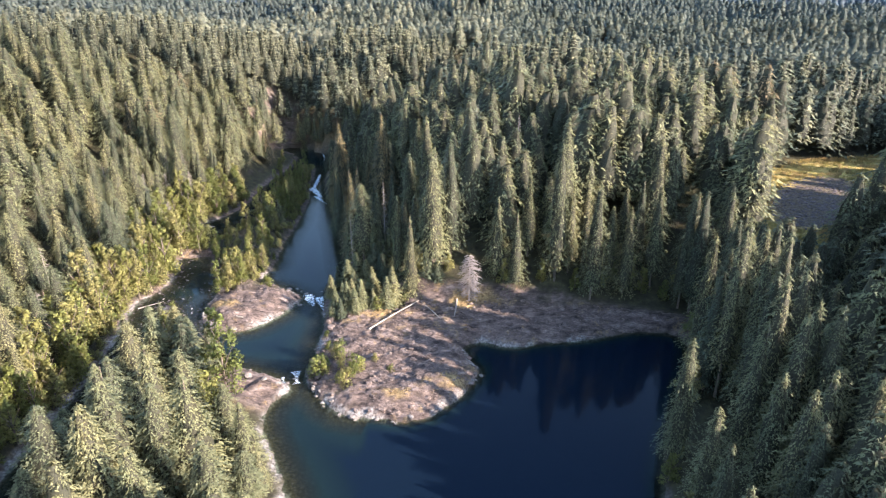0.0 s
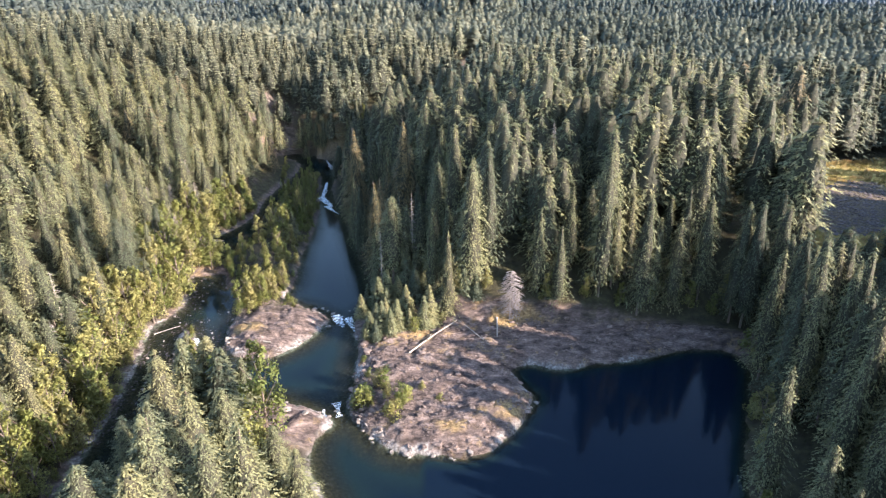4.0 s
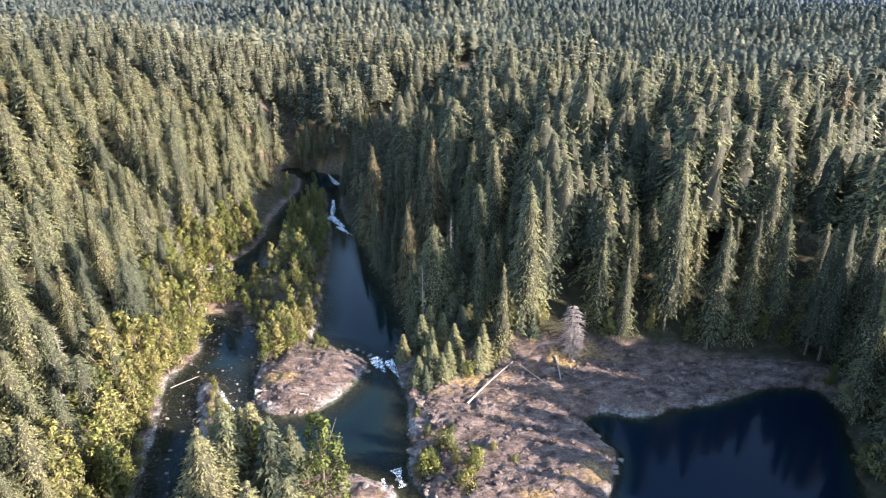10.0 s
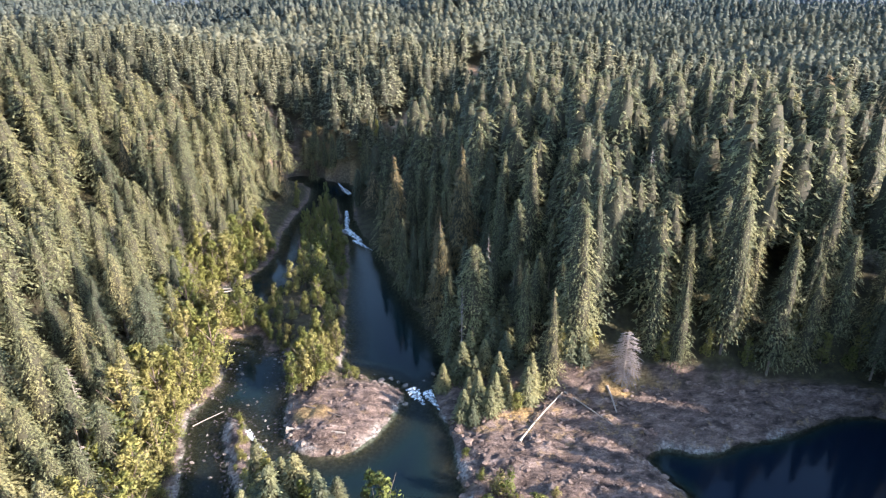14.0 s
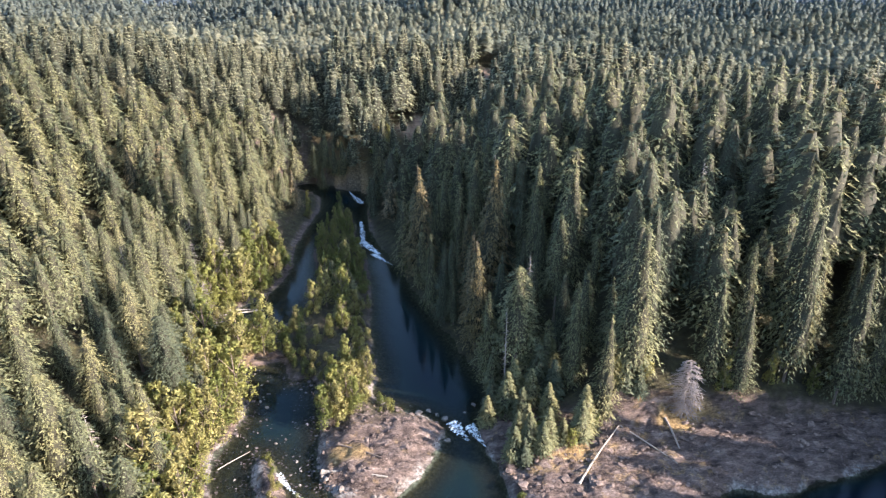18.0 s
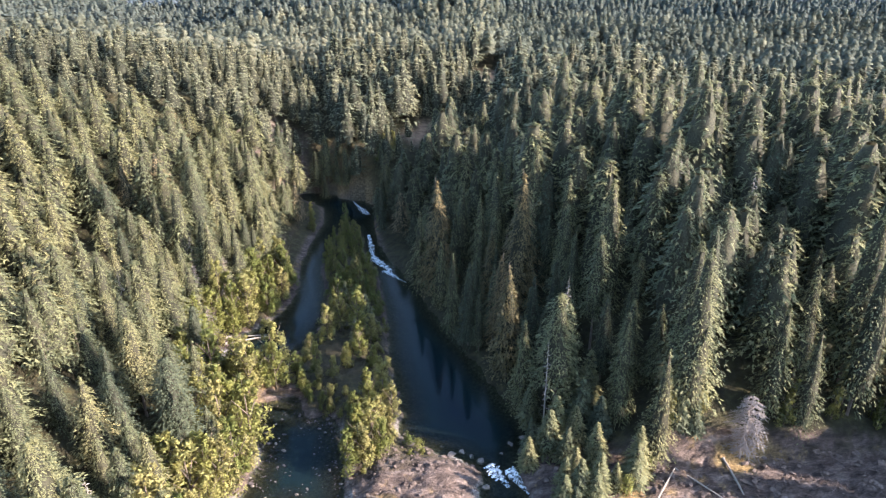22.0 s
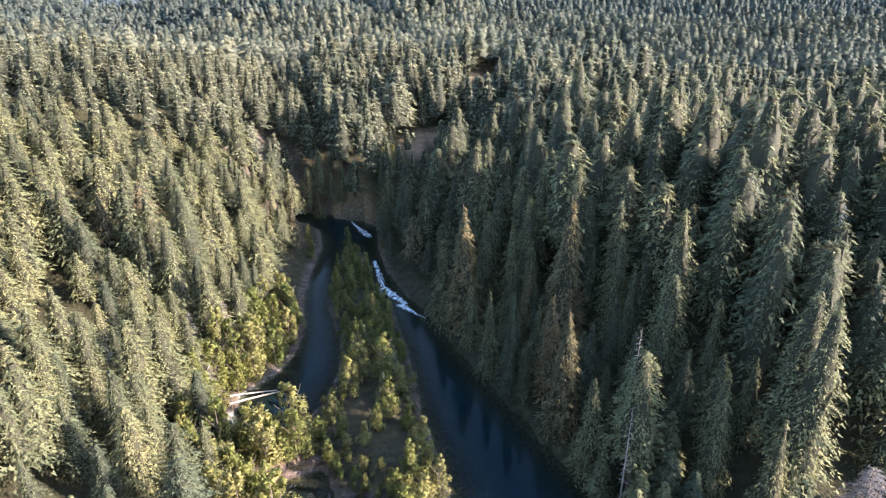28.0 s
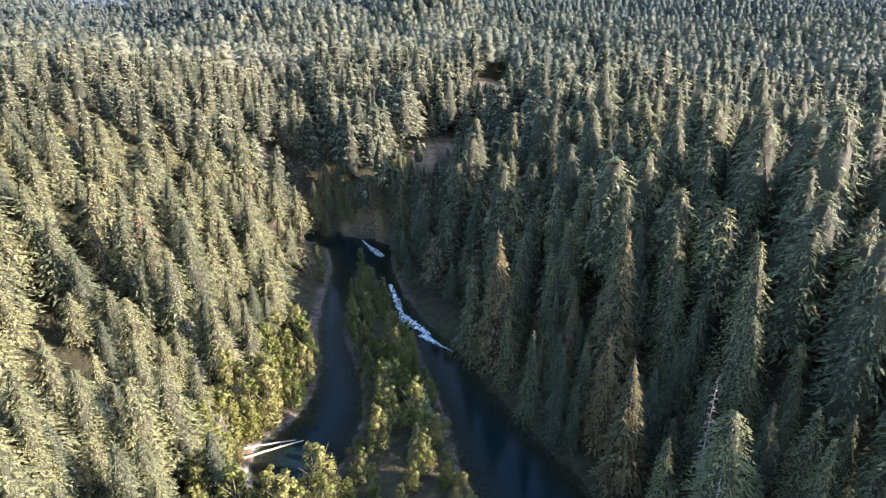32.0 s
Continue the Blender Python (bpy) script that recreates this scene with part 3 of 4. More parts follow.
def leafy(rng, H, R, leaves, lobes=7, size=0.55, base=0.15, taper=0.75):
    """Crown of a broad-leaved tree or shrub: small leaf clumps in uneven lobes that shrink upwards."""
    cen = []
    for i in range(lobes):
        f = base + 0.1 + (0.9 - base) * (i + 0.5) / lobes
        w = R * (1 - taper * f) * 0.75
        cen.append((rng.uniform(-1, 1) * w, rng.uniform(-1, 1) * w, H * f, R * (1.05 - taper * f) * rng.uniform(0.5, 0.75) * (0.72 if lobes > 15 else 1.0)))
    V, T, N = [], [], []
    for i in range(leaves):
        cx, cy, cz, lr = cen[min(int(lobes * (i / leaves) ** 1.25), lobes - 1)]
        v = rng.normal(0, 1, 3)
        v /= np.linalg.norm(v)
        p = np.array([cx, cy, cz]) + v * rng.uniform(0.4, 1.0) ** 0.6 * np.array([lr, lr, lr * 1.3])
        p[2] = max(p[2], 0.1)
        u = rng.normal(0, 1, 3)
        w = np.cross(u, v + rng.normal(0, 0.6, 3))
        u, w = u / np.linalg.norm(u), w / (np.linalg.norm(w) + 1e-6)
        s = size * rng.uniform(0.6, 1.5)
        b = len(V)
        V += [p - u * s, p + w * s * 0.8, p + u * s]
        N += [v + np.array([p[0] / R, p[1] / R, 0]) * 0.6 + np.array([0, 0, 0.35]) + rng.normal(0, 0.5, 3)] * 3
        T.append((b, b + 1, b + 2))
    return np.array(V), np.array(T), unit(np.array(N)), np.zeros(len(T), np.int32)


def stem(path, radii, sides=6):
    """A tapered tube along a path."""
    path = np.array(path, float)
    V, T = [], []
    for i, (p, r) in enumerate(zip(path, radii)):
        d = path[min(i + 1, len(path) - 1)] - path[max(i - 1, 0)]
        d /= np.linalg.norm(d) + 1e-9
        u = np.cross(d, (0.3, 0.9, 0.2))
        u /= np.linalg.norm(u)
        w = np.cross(d, u)
        for j in range(sides):
            a = 6.283 * j / sides
            V.append(p + r * (math.cos(a) * u + math.sin(a) * w))
    for i in range(len(path) - 1):
        for j in range(sides):
            a, b = i * sides + j, i * sides + (j + 1) % sides
            T += [(a, b, b + sides), (a, b + sides, a + sides)]
    c = len(V)
    V += [path[0], path[-1]]
    for j in range(sides):
        T += [(c, (j + 1) % sides, j), (c + 1, (len(path) - 1) * sides + j, (len(path) - 1) * sides + (j + 1) % sides)]
    return np.array(V), np.array(T)


def joined(pieces):
    V, T, o = [], [], 0
    for v, t in pieces:
        V.append(v)
        T.append(np.asarray(t) + o)
        o += len(v)
    return np.concatenate(V), np.concatenate(T)


def trunk_shape(rng, H, r0, to=0.96, sides=6):
    bend = rng.uniform(-0.01, 0.01, 2) * H
    ts = np.linspace(-0.02, to, 6)
    return stem([(bend[0] * t * t, bend[1] * t * t, H * t) for t in ts], [r0 * (1 - t * 0.93) for t in ts], sides)


rng = np.random.RandomState(5)
FIR_KINDS = []
for H, R, bare, power, droop in ((36, 6.8, 0.08, 0.68, 0.55), (40, 7.0, 0.18, 0.58, 0.5), (33, 7.0, 0.05, 0.90, 0.6), (38, 5.4, 0.32, 0.48, 0.5), (30, 7.0, 0.03, 0.95, 0.65), (42, 7.4, 0.14, 0.64, 0.55), (35, 6.4, 0.06, 0.72, 0.7)):
    crown = needles("fir_crown", conifer(rng, H, R, 32, 10, 9, bare, power, droop, 0.58, 0.25, 0.74, 0.5), fir_green)
    trunk = mesh_from("fir_trunk", *trunk_shape(rng, H, 0.48), bark)
    FIR_KINDS.append((H, crown, trunk))
gold_crown = needles("cedar_crown", conifer(rng, 34, 5.8, 32, 10, 8, 0.1, 0.85, 0.7, 0.4, 0.28, 0.85), cedar_gold)
young_crown = [needles("young_fir_crown", conifer(rng, 12, 2.8, 17, 8, 5, 0.03, 0.95, 0.5), fir_green) for _ in range(2)]
young_trunk = mesh_from("young_fir_trunk", *trunk_shape(rng, 12, 0.16), bark)
ALDERS = []
for H, R in ((11, 3.0), (14, 3.3), (9, 3.2)):
    limbs = [trunk_shape(rng, H, 0.2, 0.9)] + [stem([(0, 0, H * h), (math.cos(a) * R * 0.4, math.sin(a) * R * 0.4, H * (h + 0.2)), (math.cos(a) * R * 0.7, math.sin(a) * R * 0.7, H * (h + 0.34))], [0.1, 0.06, 0.02], 4) for h, a in ((0.3, 0.4), (0.38, 2.6), (0.45, 4.4), (0.52, 1.5), (0.55, 5.5))]
    ALDERS.append((H, needles("alder_crown", leafy(rng, H, R, 1900, 30, 0.24, 0.06, 0.74), broad_leaf), mesh_from("alder_trunk", *joined(limbs), bark)))
SHRUBS = []
for H, R in ((3.4, 2.0), (2.6, 1.8), (4.2, 2.0)):
    stems = [stem([(0, 0, -0.1), (0.3 * math.cos(a), 0.3 * math.sin(a), H * 0.4), (0.7 * math.cos(a), 0.7 * math.sin(a), H * 0.8)], [0.05, 0.04, 0.015], 4) for a in (0.2, 1.6, 3.0, 4.6)]
    SHRUBS.append((H, needles("shrub_leaves", leafy(rng, H, R, 640, 9, 0.19, 0.0, 0.6), broad_leaf), mesh_from("shrub_stems", *joined(stems), bark)))


def lookup(grid, x, y):
    """A value of the ground grid between its lines."""
    i = int(np.clip(np.searchsorted(gx, x) - 1, 0, len(gx) - 2))
    j = int(np.clip(np.searchsorted(gy, y) - 1, 0, len(gy) - 2))
    u, v = (x - gx[i]) / (gx[i + 1] - gx[i]), (y - gy[j]) / (gy[j + 1] - gy[j])
    return float((grid[j, i] * (1 - u) + grid[j, i + 1] * u) * (1 - v) + (grid[j + 1, i] * (1 - u) + grid[j + 1, i + 1] * u) * v)


def height_at(x, y):
    return lookup(Z, x, y)


def inland_at(x, y):
    return lookup(D, x, y)


def tree(name, crown, trunk, x, y, scale, turn, label, category, group, wide=1.0, z=None):
    root = new(name)
    root.empty_display_size = 1
    root.matrix_world = Matrix.LocRotScale((x, y, (height_at(x, y) if z is None else z) - 0.15), Euler((0, 0, turn)), (scale * wide, scale * wide, scale))
    part("trunk", trunk, root)
    part("crown", crown, root)
    return tagged(root, label, category, group)

# ---- forest placement ----


def scatter(x0, x1, y0, y1, step, seed):
    r = np.random.RandomState(seed)
    xs, ys = np.arange(x0, x1, step), np.arange(y0, y1, step * 0.9)
    A, B = np.meshgrid(xs, ys)
    A = A + (np.arange(len(ys)) % 2)[:, None] * step / 2
    A = A + r.uniform(-0.38, 0.38, A.shape) * step
    B = B + r.uniform(-0.38, 0.38, B.shape) * step
    return A.ravel(), B.ravel(), r


def in_view(x, y, margin=60):
    """The part of the plan that the flight looks over."""
    return (y > 60) & (x > -0.92 * (y + 20) - margin) & (x < 0.80 * y + margin) 


def wooded(x, y, d, low):
    ok = (d > np.where((x > -75) & (y > 222), 1.2, np.where(x > 30, 1.5, np.where((x < -100) & (y > 110), 8.0, 3.0)))) & (low < 0.25) & ~((np.abs(x + 73) < 5) & (y > 410) & (y < 424))
    ok &= signed(x, y, clearing) < -2
    ok &= np.hypot(x - 9.5, y - 207) > 7.5
    ok &= ~((x > -46) & (x < -20) & (y > 208) & (y < 233))
    ok &= (signed(x, y, cut_bank) < -2) & (signed(x, y, road_cut) < -1)
    return ok


wx_, wy_, r = scatter(-480, -95, 60, 590, 9.4, 30)
ex_, ey_, r = scatter(-95, 430, 60, 590, 9.9, 31)
# East of the pool; trees out of view are added to cast shade.
sx_, sy_, r = scatter(62, 290, -10, 204, 8.0, 32)
k = sx_ > 62 + 0.1 * (sy_ - 30)
fx, fy = np.concatenate([wx_, ex_, sx_[k]]), np.concatenate([wy_, ey_, sy_[k]])
keepers = np.concatenate([(ex_ < 62) | (ey_ > 204) if i == 1 else np.ones(n, bool) for i, n in enumerate((len(wx_), len(ex_), k.sum()))])
fz, fd, flow = terrain(fx, fy)
on_spit = (signed(fx, fy, spit) > 1.2) & ~((fy > 138) & (fx > -82))
m = (wooded(fx, fy, fd, flow) | on_spit) & in_view(fx, fy)
m |= wooded(fx, fy, fd, flow) & (fx > 62) & (fy < 204) & (fx < 290)
m &= keepers & (np.hypot(fx + 40, fy - 100) < 480) & (r.rand(len(fx)) > np.where(fx < -95, 0.08, 0.05))
fx, fy, fz, fd = fx[m], fy[m], fz[m], fd[m]
west = fx < -95
height = np.where(west, r.uniform(0.52, 0.84, len(fx)), r.uniform(0.66, 1.28, len(fx)))
bank = (fx > 48) & (fy < 205)
# Trees beyond the view stand taller to lengthen the shade over the pool.
height = np.where(bank & (fx < 100) & (fx < 0.74 * fy + 8), r.uniform(1.02, 1.28, len(fx)), np.where(bank, np.where(fx > 0.74 * fy + 8, 1.03 + 0.35 * height, 0.8 * height), height))
height *= np.where((fd < np.where((fy > 234) & (fx > -75) & (fx < 10), 24, np.where((fx > -5) & (fy < 235), 3, 9))) & ~bank, 0.70, 1.0) * (1 + 0.12 * fbm(fx, fy, 60, 2, 41))
height *= np.where((signed(fx + 4, fy + 18, cut_bank) > -5) | (signed(fx + 10, fy + 26, road_cut) > -2), 0.5, 1.0) * np.where(signed(fx + 8, fy + 42, cut_bank) > -6, 0.6, 1.0)
height *= np.where(signed(fx - 14, fy + 8, cut_bank) > -3, 0.4, 1.0) * np.where(signed(fx - 36, fy + 18, cut_bank) > -3, 0.65, 1.0)
height *= np.where(signed(fx - 14, fy + 8, road_cut) > -2, 0.6, 1.0)
height *= np.where(np.hypot(fx + 60, fy - 90) >= 330, 0.85, 1.0)
height *= np.where((fx > 30) & (fy > 206) & (fy < 235), 1.12, 1.0) * np.where((fx > 0) & (fy >= 235) & (fy < 345), 1.12, 1.0)
# Heights here shape the shadow on the peninsula and keep its tip lit.
height *= np.where((fx > 50) & (fx < 110) & (fy > 126) & (fy < 165), 1.06, 1.0) * np.where((fx > 45) & (fx < 130) & (fy < 114), 0.74, 1.0)
spitm = signed(fx, fy, spit) > 0
height[spitm] *= 0.68
near = (fy > 95) & (fy < 330) & (fd < 40) & (fx > -160) & (fx < 110)
order = np.argsort(fd + 0.12 * np.hypot(fx + 30, fy - 200))
order = [i for i in order if near[i]][:235]
pick = np.zeros(len(fx), bool)
pick[order] = True
for i in order:
    k = r.randint(len(FIR_KINDS))
    H, crown, trunk = FIR_KINDS[k if height[i] * 36 < 1.2 * FIR_KINDS[k][0] else 5]
    s = height[i] * 36 / H
    tree("fir_tree", crown, trunk, fx[i], fy[i], s, r.uniform(0, 6.28), "tall green fir in the forest edge above the river bank", "tree", "firs of the river banks", r.uniform(1.45, 1.75) if spitm[i] else r.uniform(1.15, 1.5) if west[i] else r.uniform(0.78, 1.0) * (0.9 if s > 1.1 else 1.0), fz[i])


def woods(name, templates, x, y, z, s, wide, tint, r, material, label):
    """Many trees that nobody could count, in one mesh."""
    V, T, C, L, I, o = [], [], [], [], [], 0
    kind = r.randint(0, len(templates), len(x))
    turn = r.uniform(0, 6.283, len(x))
    for k, (tv, tt, tn, th) in enumerate(templates):
        sel = np.where(kind == k)[0]
        if not len(sel):
            continue
        ca, sa = np.cos(turn[sel])[:, None], np.sin(turn[sel])[:, None]
        sc, w = s[sel][:, None], wide[sel][:, None]
        vx = (tv[:, 0] * ca - tv[:, 1] * sa) * sc * w + x[sel][:, None]
        vy = (tv[:, 0] * sa + tv[:, 1] * ca) * sc * w + y[sel][:, None]
        vz = tv[:, 2] * sc + z[sel][:, None] - 0.2
        V.append(np.stack([vx, vy, vz], -1).reshape(-1, 3))
        T.append((tt[None] + (np.arange(len(sel)) * len(tv))[:, None, None]).reshape(-1, 3) + o)
        C.append(np.repeat(tint[sel], len(tv)))
        I.append(np.tile(th, len(sel)))
        L.append(np.stack([tn[:, 0] * ca - tn[:, 1] * sa, tn[:, 0] * sa + tn[:, 1] * ca, tn[:, 2] + 0 * ca], -1).reshape(-1, 3))
        o += len(sel) * len(tv)
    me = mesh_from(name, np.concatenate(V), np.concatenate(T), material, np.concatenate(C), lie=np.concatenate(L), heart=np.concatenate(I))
    return tagged(new(name, me), label, "woods", kind="stuff")


CONES, COLUMNS, BACK = [], [], []
for H, R, bare, power, droop in ((36, 8.6, 0.24, 0.80, 0.5), (36, 8.0, 0.30, 0.70, 0.45), (36, 9.2, 0.22, 0.92, 0.55), (36, 8.4, 0.26, 0.84, 0.5), (36, 9.4, 0.20, 1.0, 0.6)):
    CONES.append(conifer(rng, H, R, 16, 11, 6, bare, power, droop, 0.42, 0.26, 1.0, 0.48))
    BACK.append(conifer(rng, H, R, 11, 9, 2, bare, power, droop, 0.40, 0.30, 1.25, 0.45))
for H, R, bare, power, droop in ((36, 7.2, 0.26, 0.58, 0.5), (36, 6.6, 0.34, 0.48, 0.45), (36, 7.6, 0.24, 0.68, 0.6), (36, 6.6, 0.32, 0.52, 0.5), (36, 8.0, 0.22, 0.80, 0.65), (36, 6.2, 0.28, 0.58, 0.7)):
    COLUMNS.append(conifer(rng, H, R, 18, 10, 6, bare, power, droop, 0.58, 0.25, 0.9, 0.58))
    BACK.append(conifer(rng, H, R, 11, 9, 2, bare, power, droop, 0.40, 0.30, 1.25, 0.45))
rest = ~pick
unseen_bank = (fx > 0.55 * fy + 40) & (fy < 204)
fr = np.hypot(fx + 60, fy - 90)
# Lighter tints on west hillside and spur stand for the sun on them.
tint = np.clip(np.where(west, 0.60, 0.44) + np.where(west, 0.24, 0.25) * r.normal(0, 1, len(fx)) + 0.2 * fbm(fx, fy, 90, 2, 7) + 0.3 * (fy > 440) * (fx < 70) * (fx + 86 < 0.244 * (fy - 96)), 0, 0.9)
tint[r.rand(len(fx)) < 0.02] = 1.0
for name, sel, kinds, lab in (("woods_west", rest & west & (fr < 330), CONES, "dense olive-green conifer forest on the steep hillside"), ("woods_east", rest & ~west & (fr < 330) & ~unseen_bank, COLUMNS, "dense tall conifer forest on the river terrace"), ("woods_upper", rest & ((fr >= 330) | unseen_bank), BACK, "conifer forest on the upper slopes, plus unseen trees added for shade")):
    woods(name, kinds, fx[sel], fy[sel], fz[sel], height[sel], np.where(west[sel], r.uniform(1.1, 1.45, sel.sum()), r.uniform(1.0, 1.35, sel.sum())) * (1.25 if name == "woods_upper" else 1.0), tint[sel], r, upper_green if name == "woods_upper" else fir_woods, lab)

FARS = [skirt_tree(rng, 33, 4.4, 7, 9, 0.4) for _ in range(6)]
qx, qy, r = scatter(-1250, 1150, 60, 1500, 10.0, 57)
qz, qd, qlow = terrain(qx, qy)
rad = np.hypot(qx + 40, qy - 100)
m = wooded(qx, qy, qd, qlow) & in_view(qx, qy, 30) & (rad >= 480) & (rad < 1250) & ((rad < 850) | (r.rand(len(qx)) < 0.6))
qx, qy, qz, rad = qx[m], qy[m], qz[m], rad[m]
qs, qw = r.uniform(0.6, 1.0, len(qx)), r.uniform(1.5, 2.0, len(qx))
# Spur tints lightened for its sunlit face; woods to the right darker.
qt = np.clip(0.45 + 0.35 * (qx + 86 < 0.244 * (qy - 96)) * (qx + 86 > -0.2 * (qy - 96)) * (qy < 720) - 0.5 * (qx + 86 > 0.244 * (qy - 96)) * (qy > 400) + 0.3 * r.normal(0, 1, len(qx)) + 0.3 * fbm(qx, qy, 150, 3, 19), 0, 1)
for name, sel, material, lab in (("woods_beyond", rad < 820, far_green, "conifer forest rolling away behind the valley, slightly hazed in its colour"), ("woods_outlying", rad >= 820, misty_green, "conifer forest on outlying ridges, haze put into its grey-green colour")):
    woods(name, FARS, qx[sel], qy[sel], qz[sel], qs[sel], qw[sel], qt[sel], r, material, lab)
bx_, by_, r = scatter(-330, 330, -230, 66, 11.0, 59)
bz_, bd_, bl_ = terrain(bx_, by_)
k = ((wooded(bx_, by_, bd_, bl_) & ((bx_ < 62) | (by_ < -12) | (bx_ > 290))) | (signed(bx_, by_, spit) > 2)) & (by_ < 62)
woods("woods_behind", FARS, bx_[k], by_[k], bz_[k], r.uniform(0.6, 0.95, k.sum()), r.uniform(1.1, 1.5, k.sum()), r.uniform(0.3, 1, k.sum()), r, upper_green, "conifer forest on both banks further down the river")
# Remote ridges: their blue is distance haze painted into the needles.
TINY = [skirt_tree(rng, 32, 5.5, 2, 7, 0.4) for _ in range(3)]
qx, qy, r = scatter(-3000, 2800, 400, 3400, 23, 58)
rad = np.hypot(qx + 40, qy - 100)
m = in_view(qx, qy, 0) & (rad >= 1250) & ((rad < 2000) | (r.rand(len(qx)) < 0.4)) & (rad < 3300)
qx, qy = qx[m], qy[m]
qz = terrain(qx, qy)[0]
woods("woods_remote", TINY, qx, qy, qz, r.uniform(0.7, 1.2, len(qx)), r.uniform(1.1, 1.6, len(qx)), r.uniform(0, 1, len(qx)), r, hazy_green, "forested ridges far away, pale blue-green with painted distance haze")

# ---- single trees that stand out ----
H, crown, trunk = FIR_KINDS[3]
tree("fir_tree", crown, trunk, -31, 229, 1.03, 0.7, "tall sunlit fir with a bare lower trunk", "tree", "firs of the river banks", 1.3, 2.5)
H, crown, trunk = FIR_KINDS[2]
tree("fir_tree", crown, trunk, -11.7, 209, 1.02, 2.0, "tall sunlit fir at the edge of the rock", "tree", "firs of the river banks", 0.8, 2.4)
cedar_trunk = FIR_KINDS[0][2]
for x, y, top in ((-51.5, 309, 47), (-27.8, 281, 57), (-38.5, 252, 39), (-37, 266, 36), (-35, 291, 34)):
    z = height_at(x, y)
    tree("cedar_tree", gold_crown, cedar_trunk, x, y, (top - z) / 34, x, "cedar with a browning golden top", "tree", "browning cedars", 1.1, z)

for x, y, s in ((-100, 441, 0.6), (-94, 442, 0.7), (-89, 439, 0.55), (-84, 436, 0.6), (-80, 433, 0.45), (-65, 424, 0.5), (-63, 415, 0.6), (-61, 430, 0.55), (-66, 404, 0.5), (-96, 434, 0.4), (-87, 447, 0.6)):
    H, crown, trunk = FIR_KINDS[int(abs(x)) % 3]
    tree("fir_tree", crown, trunk, x, y, s, x, "shaded fir at the foot of the cliff", "tree", "firs of the river banks", 1.2)

# ---- broad-leaved trees and shrubs ----
rv = np.random.RandomState(77)


def shore_points(x0, x1, y0, y1, step, dmin, dmax, seed):
    x, y, q = scatter(x0, x1, y0, y1, step, seed)
    z, d, low = terrain(x, y)
    k = (d > dmin) & (d < dmax)
    return x[k], y[k], z[k], d[k]


def alder(x, y, s, label="yellow-green alder on the river bank", wide=1.0):
    H, crown, trunk = ALDERS[rv.randint(3)]
    tree("alder_tree", crown, trunk, x, y, s, rv.uniform(0, 6.28), label, "tree", "alders along the water", wide * rv.uniform(0.85, 1.15))


def shrub(x, y, s, label="yellow-green willow shrub on bare rock"):
    H, crown, stems = SHRUBS[rv.randint(3)]
    root = new("willow_shrub")
    root.matrix_world = Matrix.LocRotScale((x, y, height_at(x, y) - 0.1), Euler((0, 0, rv.uniform(0, 6.28))), (s * rv.uniform(0.8, 1.2),) * 2 + (s,))
    part("stem", stems, root)
    part("foliage", crown, root)
    tagged(root, label, "shrub", "willow shrubs")


def young(x, y, s, label="young green fir on the rock"):
    root = tree("young_fir", young_crown[rv.randint(2)], young_trunk, x, y, s, rv.uniform(0, 6.28), label, "tree", "young firs", rv.uniform(1.15, 1.55))


# west bank: a belt of alders and willows above the gravel
bx, by, bz, bd = shore_points(-150, -98, 120, 335, 4.6, 1.4, 15, 91)
for x, y in zip(bx, by):
    if x < -103 and signed(np.array([x]), np.array([y]), long_island)[0] < -2 and rv.rand() < 0.9:
        alder(x, y, rv.uniform(0.8, 1.6), wide=1.15)
bx, by, bz, bd = shore_points(-140, -98, 120, 335, 3.6, 1.6, 5, 92)
for x, y in zip(bx, by):
    if x < -103 and signed(np.array([x]), np.array([y]), long_island)[0] < -2 and rv.rand() < 0.55:
        shrub(x, y, rv.uniform(0.6, 1.2), "yellow-green willow shrub on the gravel bank")
# the shaded bank of the pool: broad-leaved trees that lean over the water
bx, by, bz, bd = shore_points(46, 96, 92, 186, 6.5, 0.6, 4.5, 95)
for x, y in zip(bx, by):
    if y < 178 or x > 78:
        alder(x, y, rv.uniform(0.6, 1.1), "dark green alder over the shaded pool", 1.3)
# the long island: willows and alders, low at the south end
for x, y, s in ((-86, 219, 0.8), (-82, 220, 0.95), (-78, 221, 0.9), (-84, 224, 1.0), (-80, 226, 0.8), (-75, 228, 0.7), (-83, 231, 0.9), (-78, 234, 0.85), (-74, 238, 0.7), (-84, 238, 0.75), (-80, 242, 0.9), (-76, 246, 0.75), (-99, 255, 0.6), (-101, 262, 0.65), (-97, 268, 0.7), (-95, 262, 0.6), (-90, 256, 0.6), (-86, 262, 0.8), (-82, 268, 0.9), (-78, 262, 0.6), (-92, 278, 0.8), (-88, 284, 0.9), (-82, 282, 1.0), (-78, 276, 0.8), (-88, 292, 1.0), (-82, 297, 0.9), (-76, 292, 0.7)):
    alder(x, y, s * 1.2, "yellow-green alder on the gravel island", 1.15)
for x, y, s in ((-84, 228, 0.85), (-83, 273, 0.9), (-79, 287, 1.0), (-86, 300, 1.0)):
    young(x, y, s, "young fir among the island alders")
bx, by, bz, bd = shore_points(-100, -68, 218, 400, 3.4, 0.5, 9, 93)
for x, y, d in zip(bx, by, bd):
    if signed(np.array([x]), np.array([y]), long_island)[0] > 0.5 and rv.rand() < 0.85:
        shrub(x, y, rv.uniform(0.5, 1.1), "willow shrub on the gravel island")
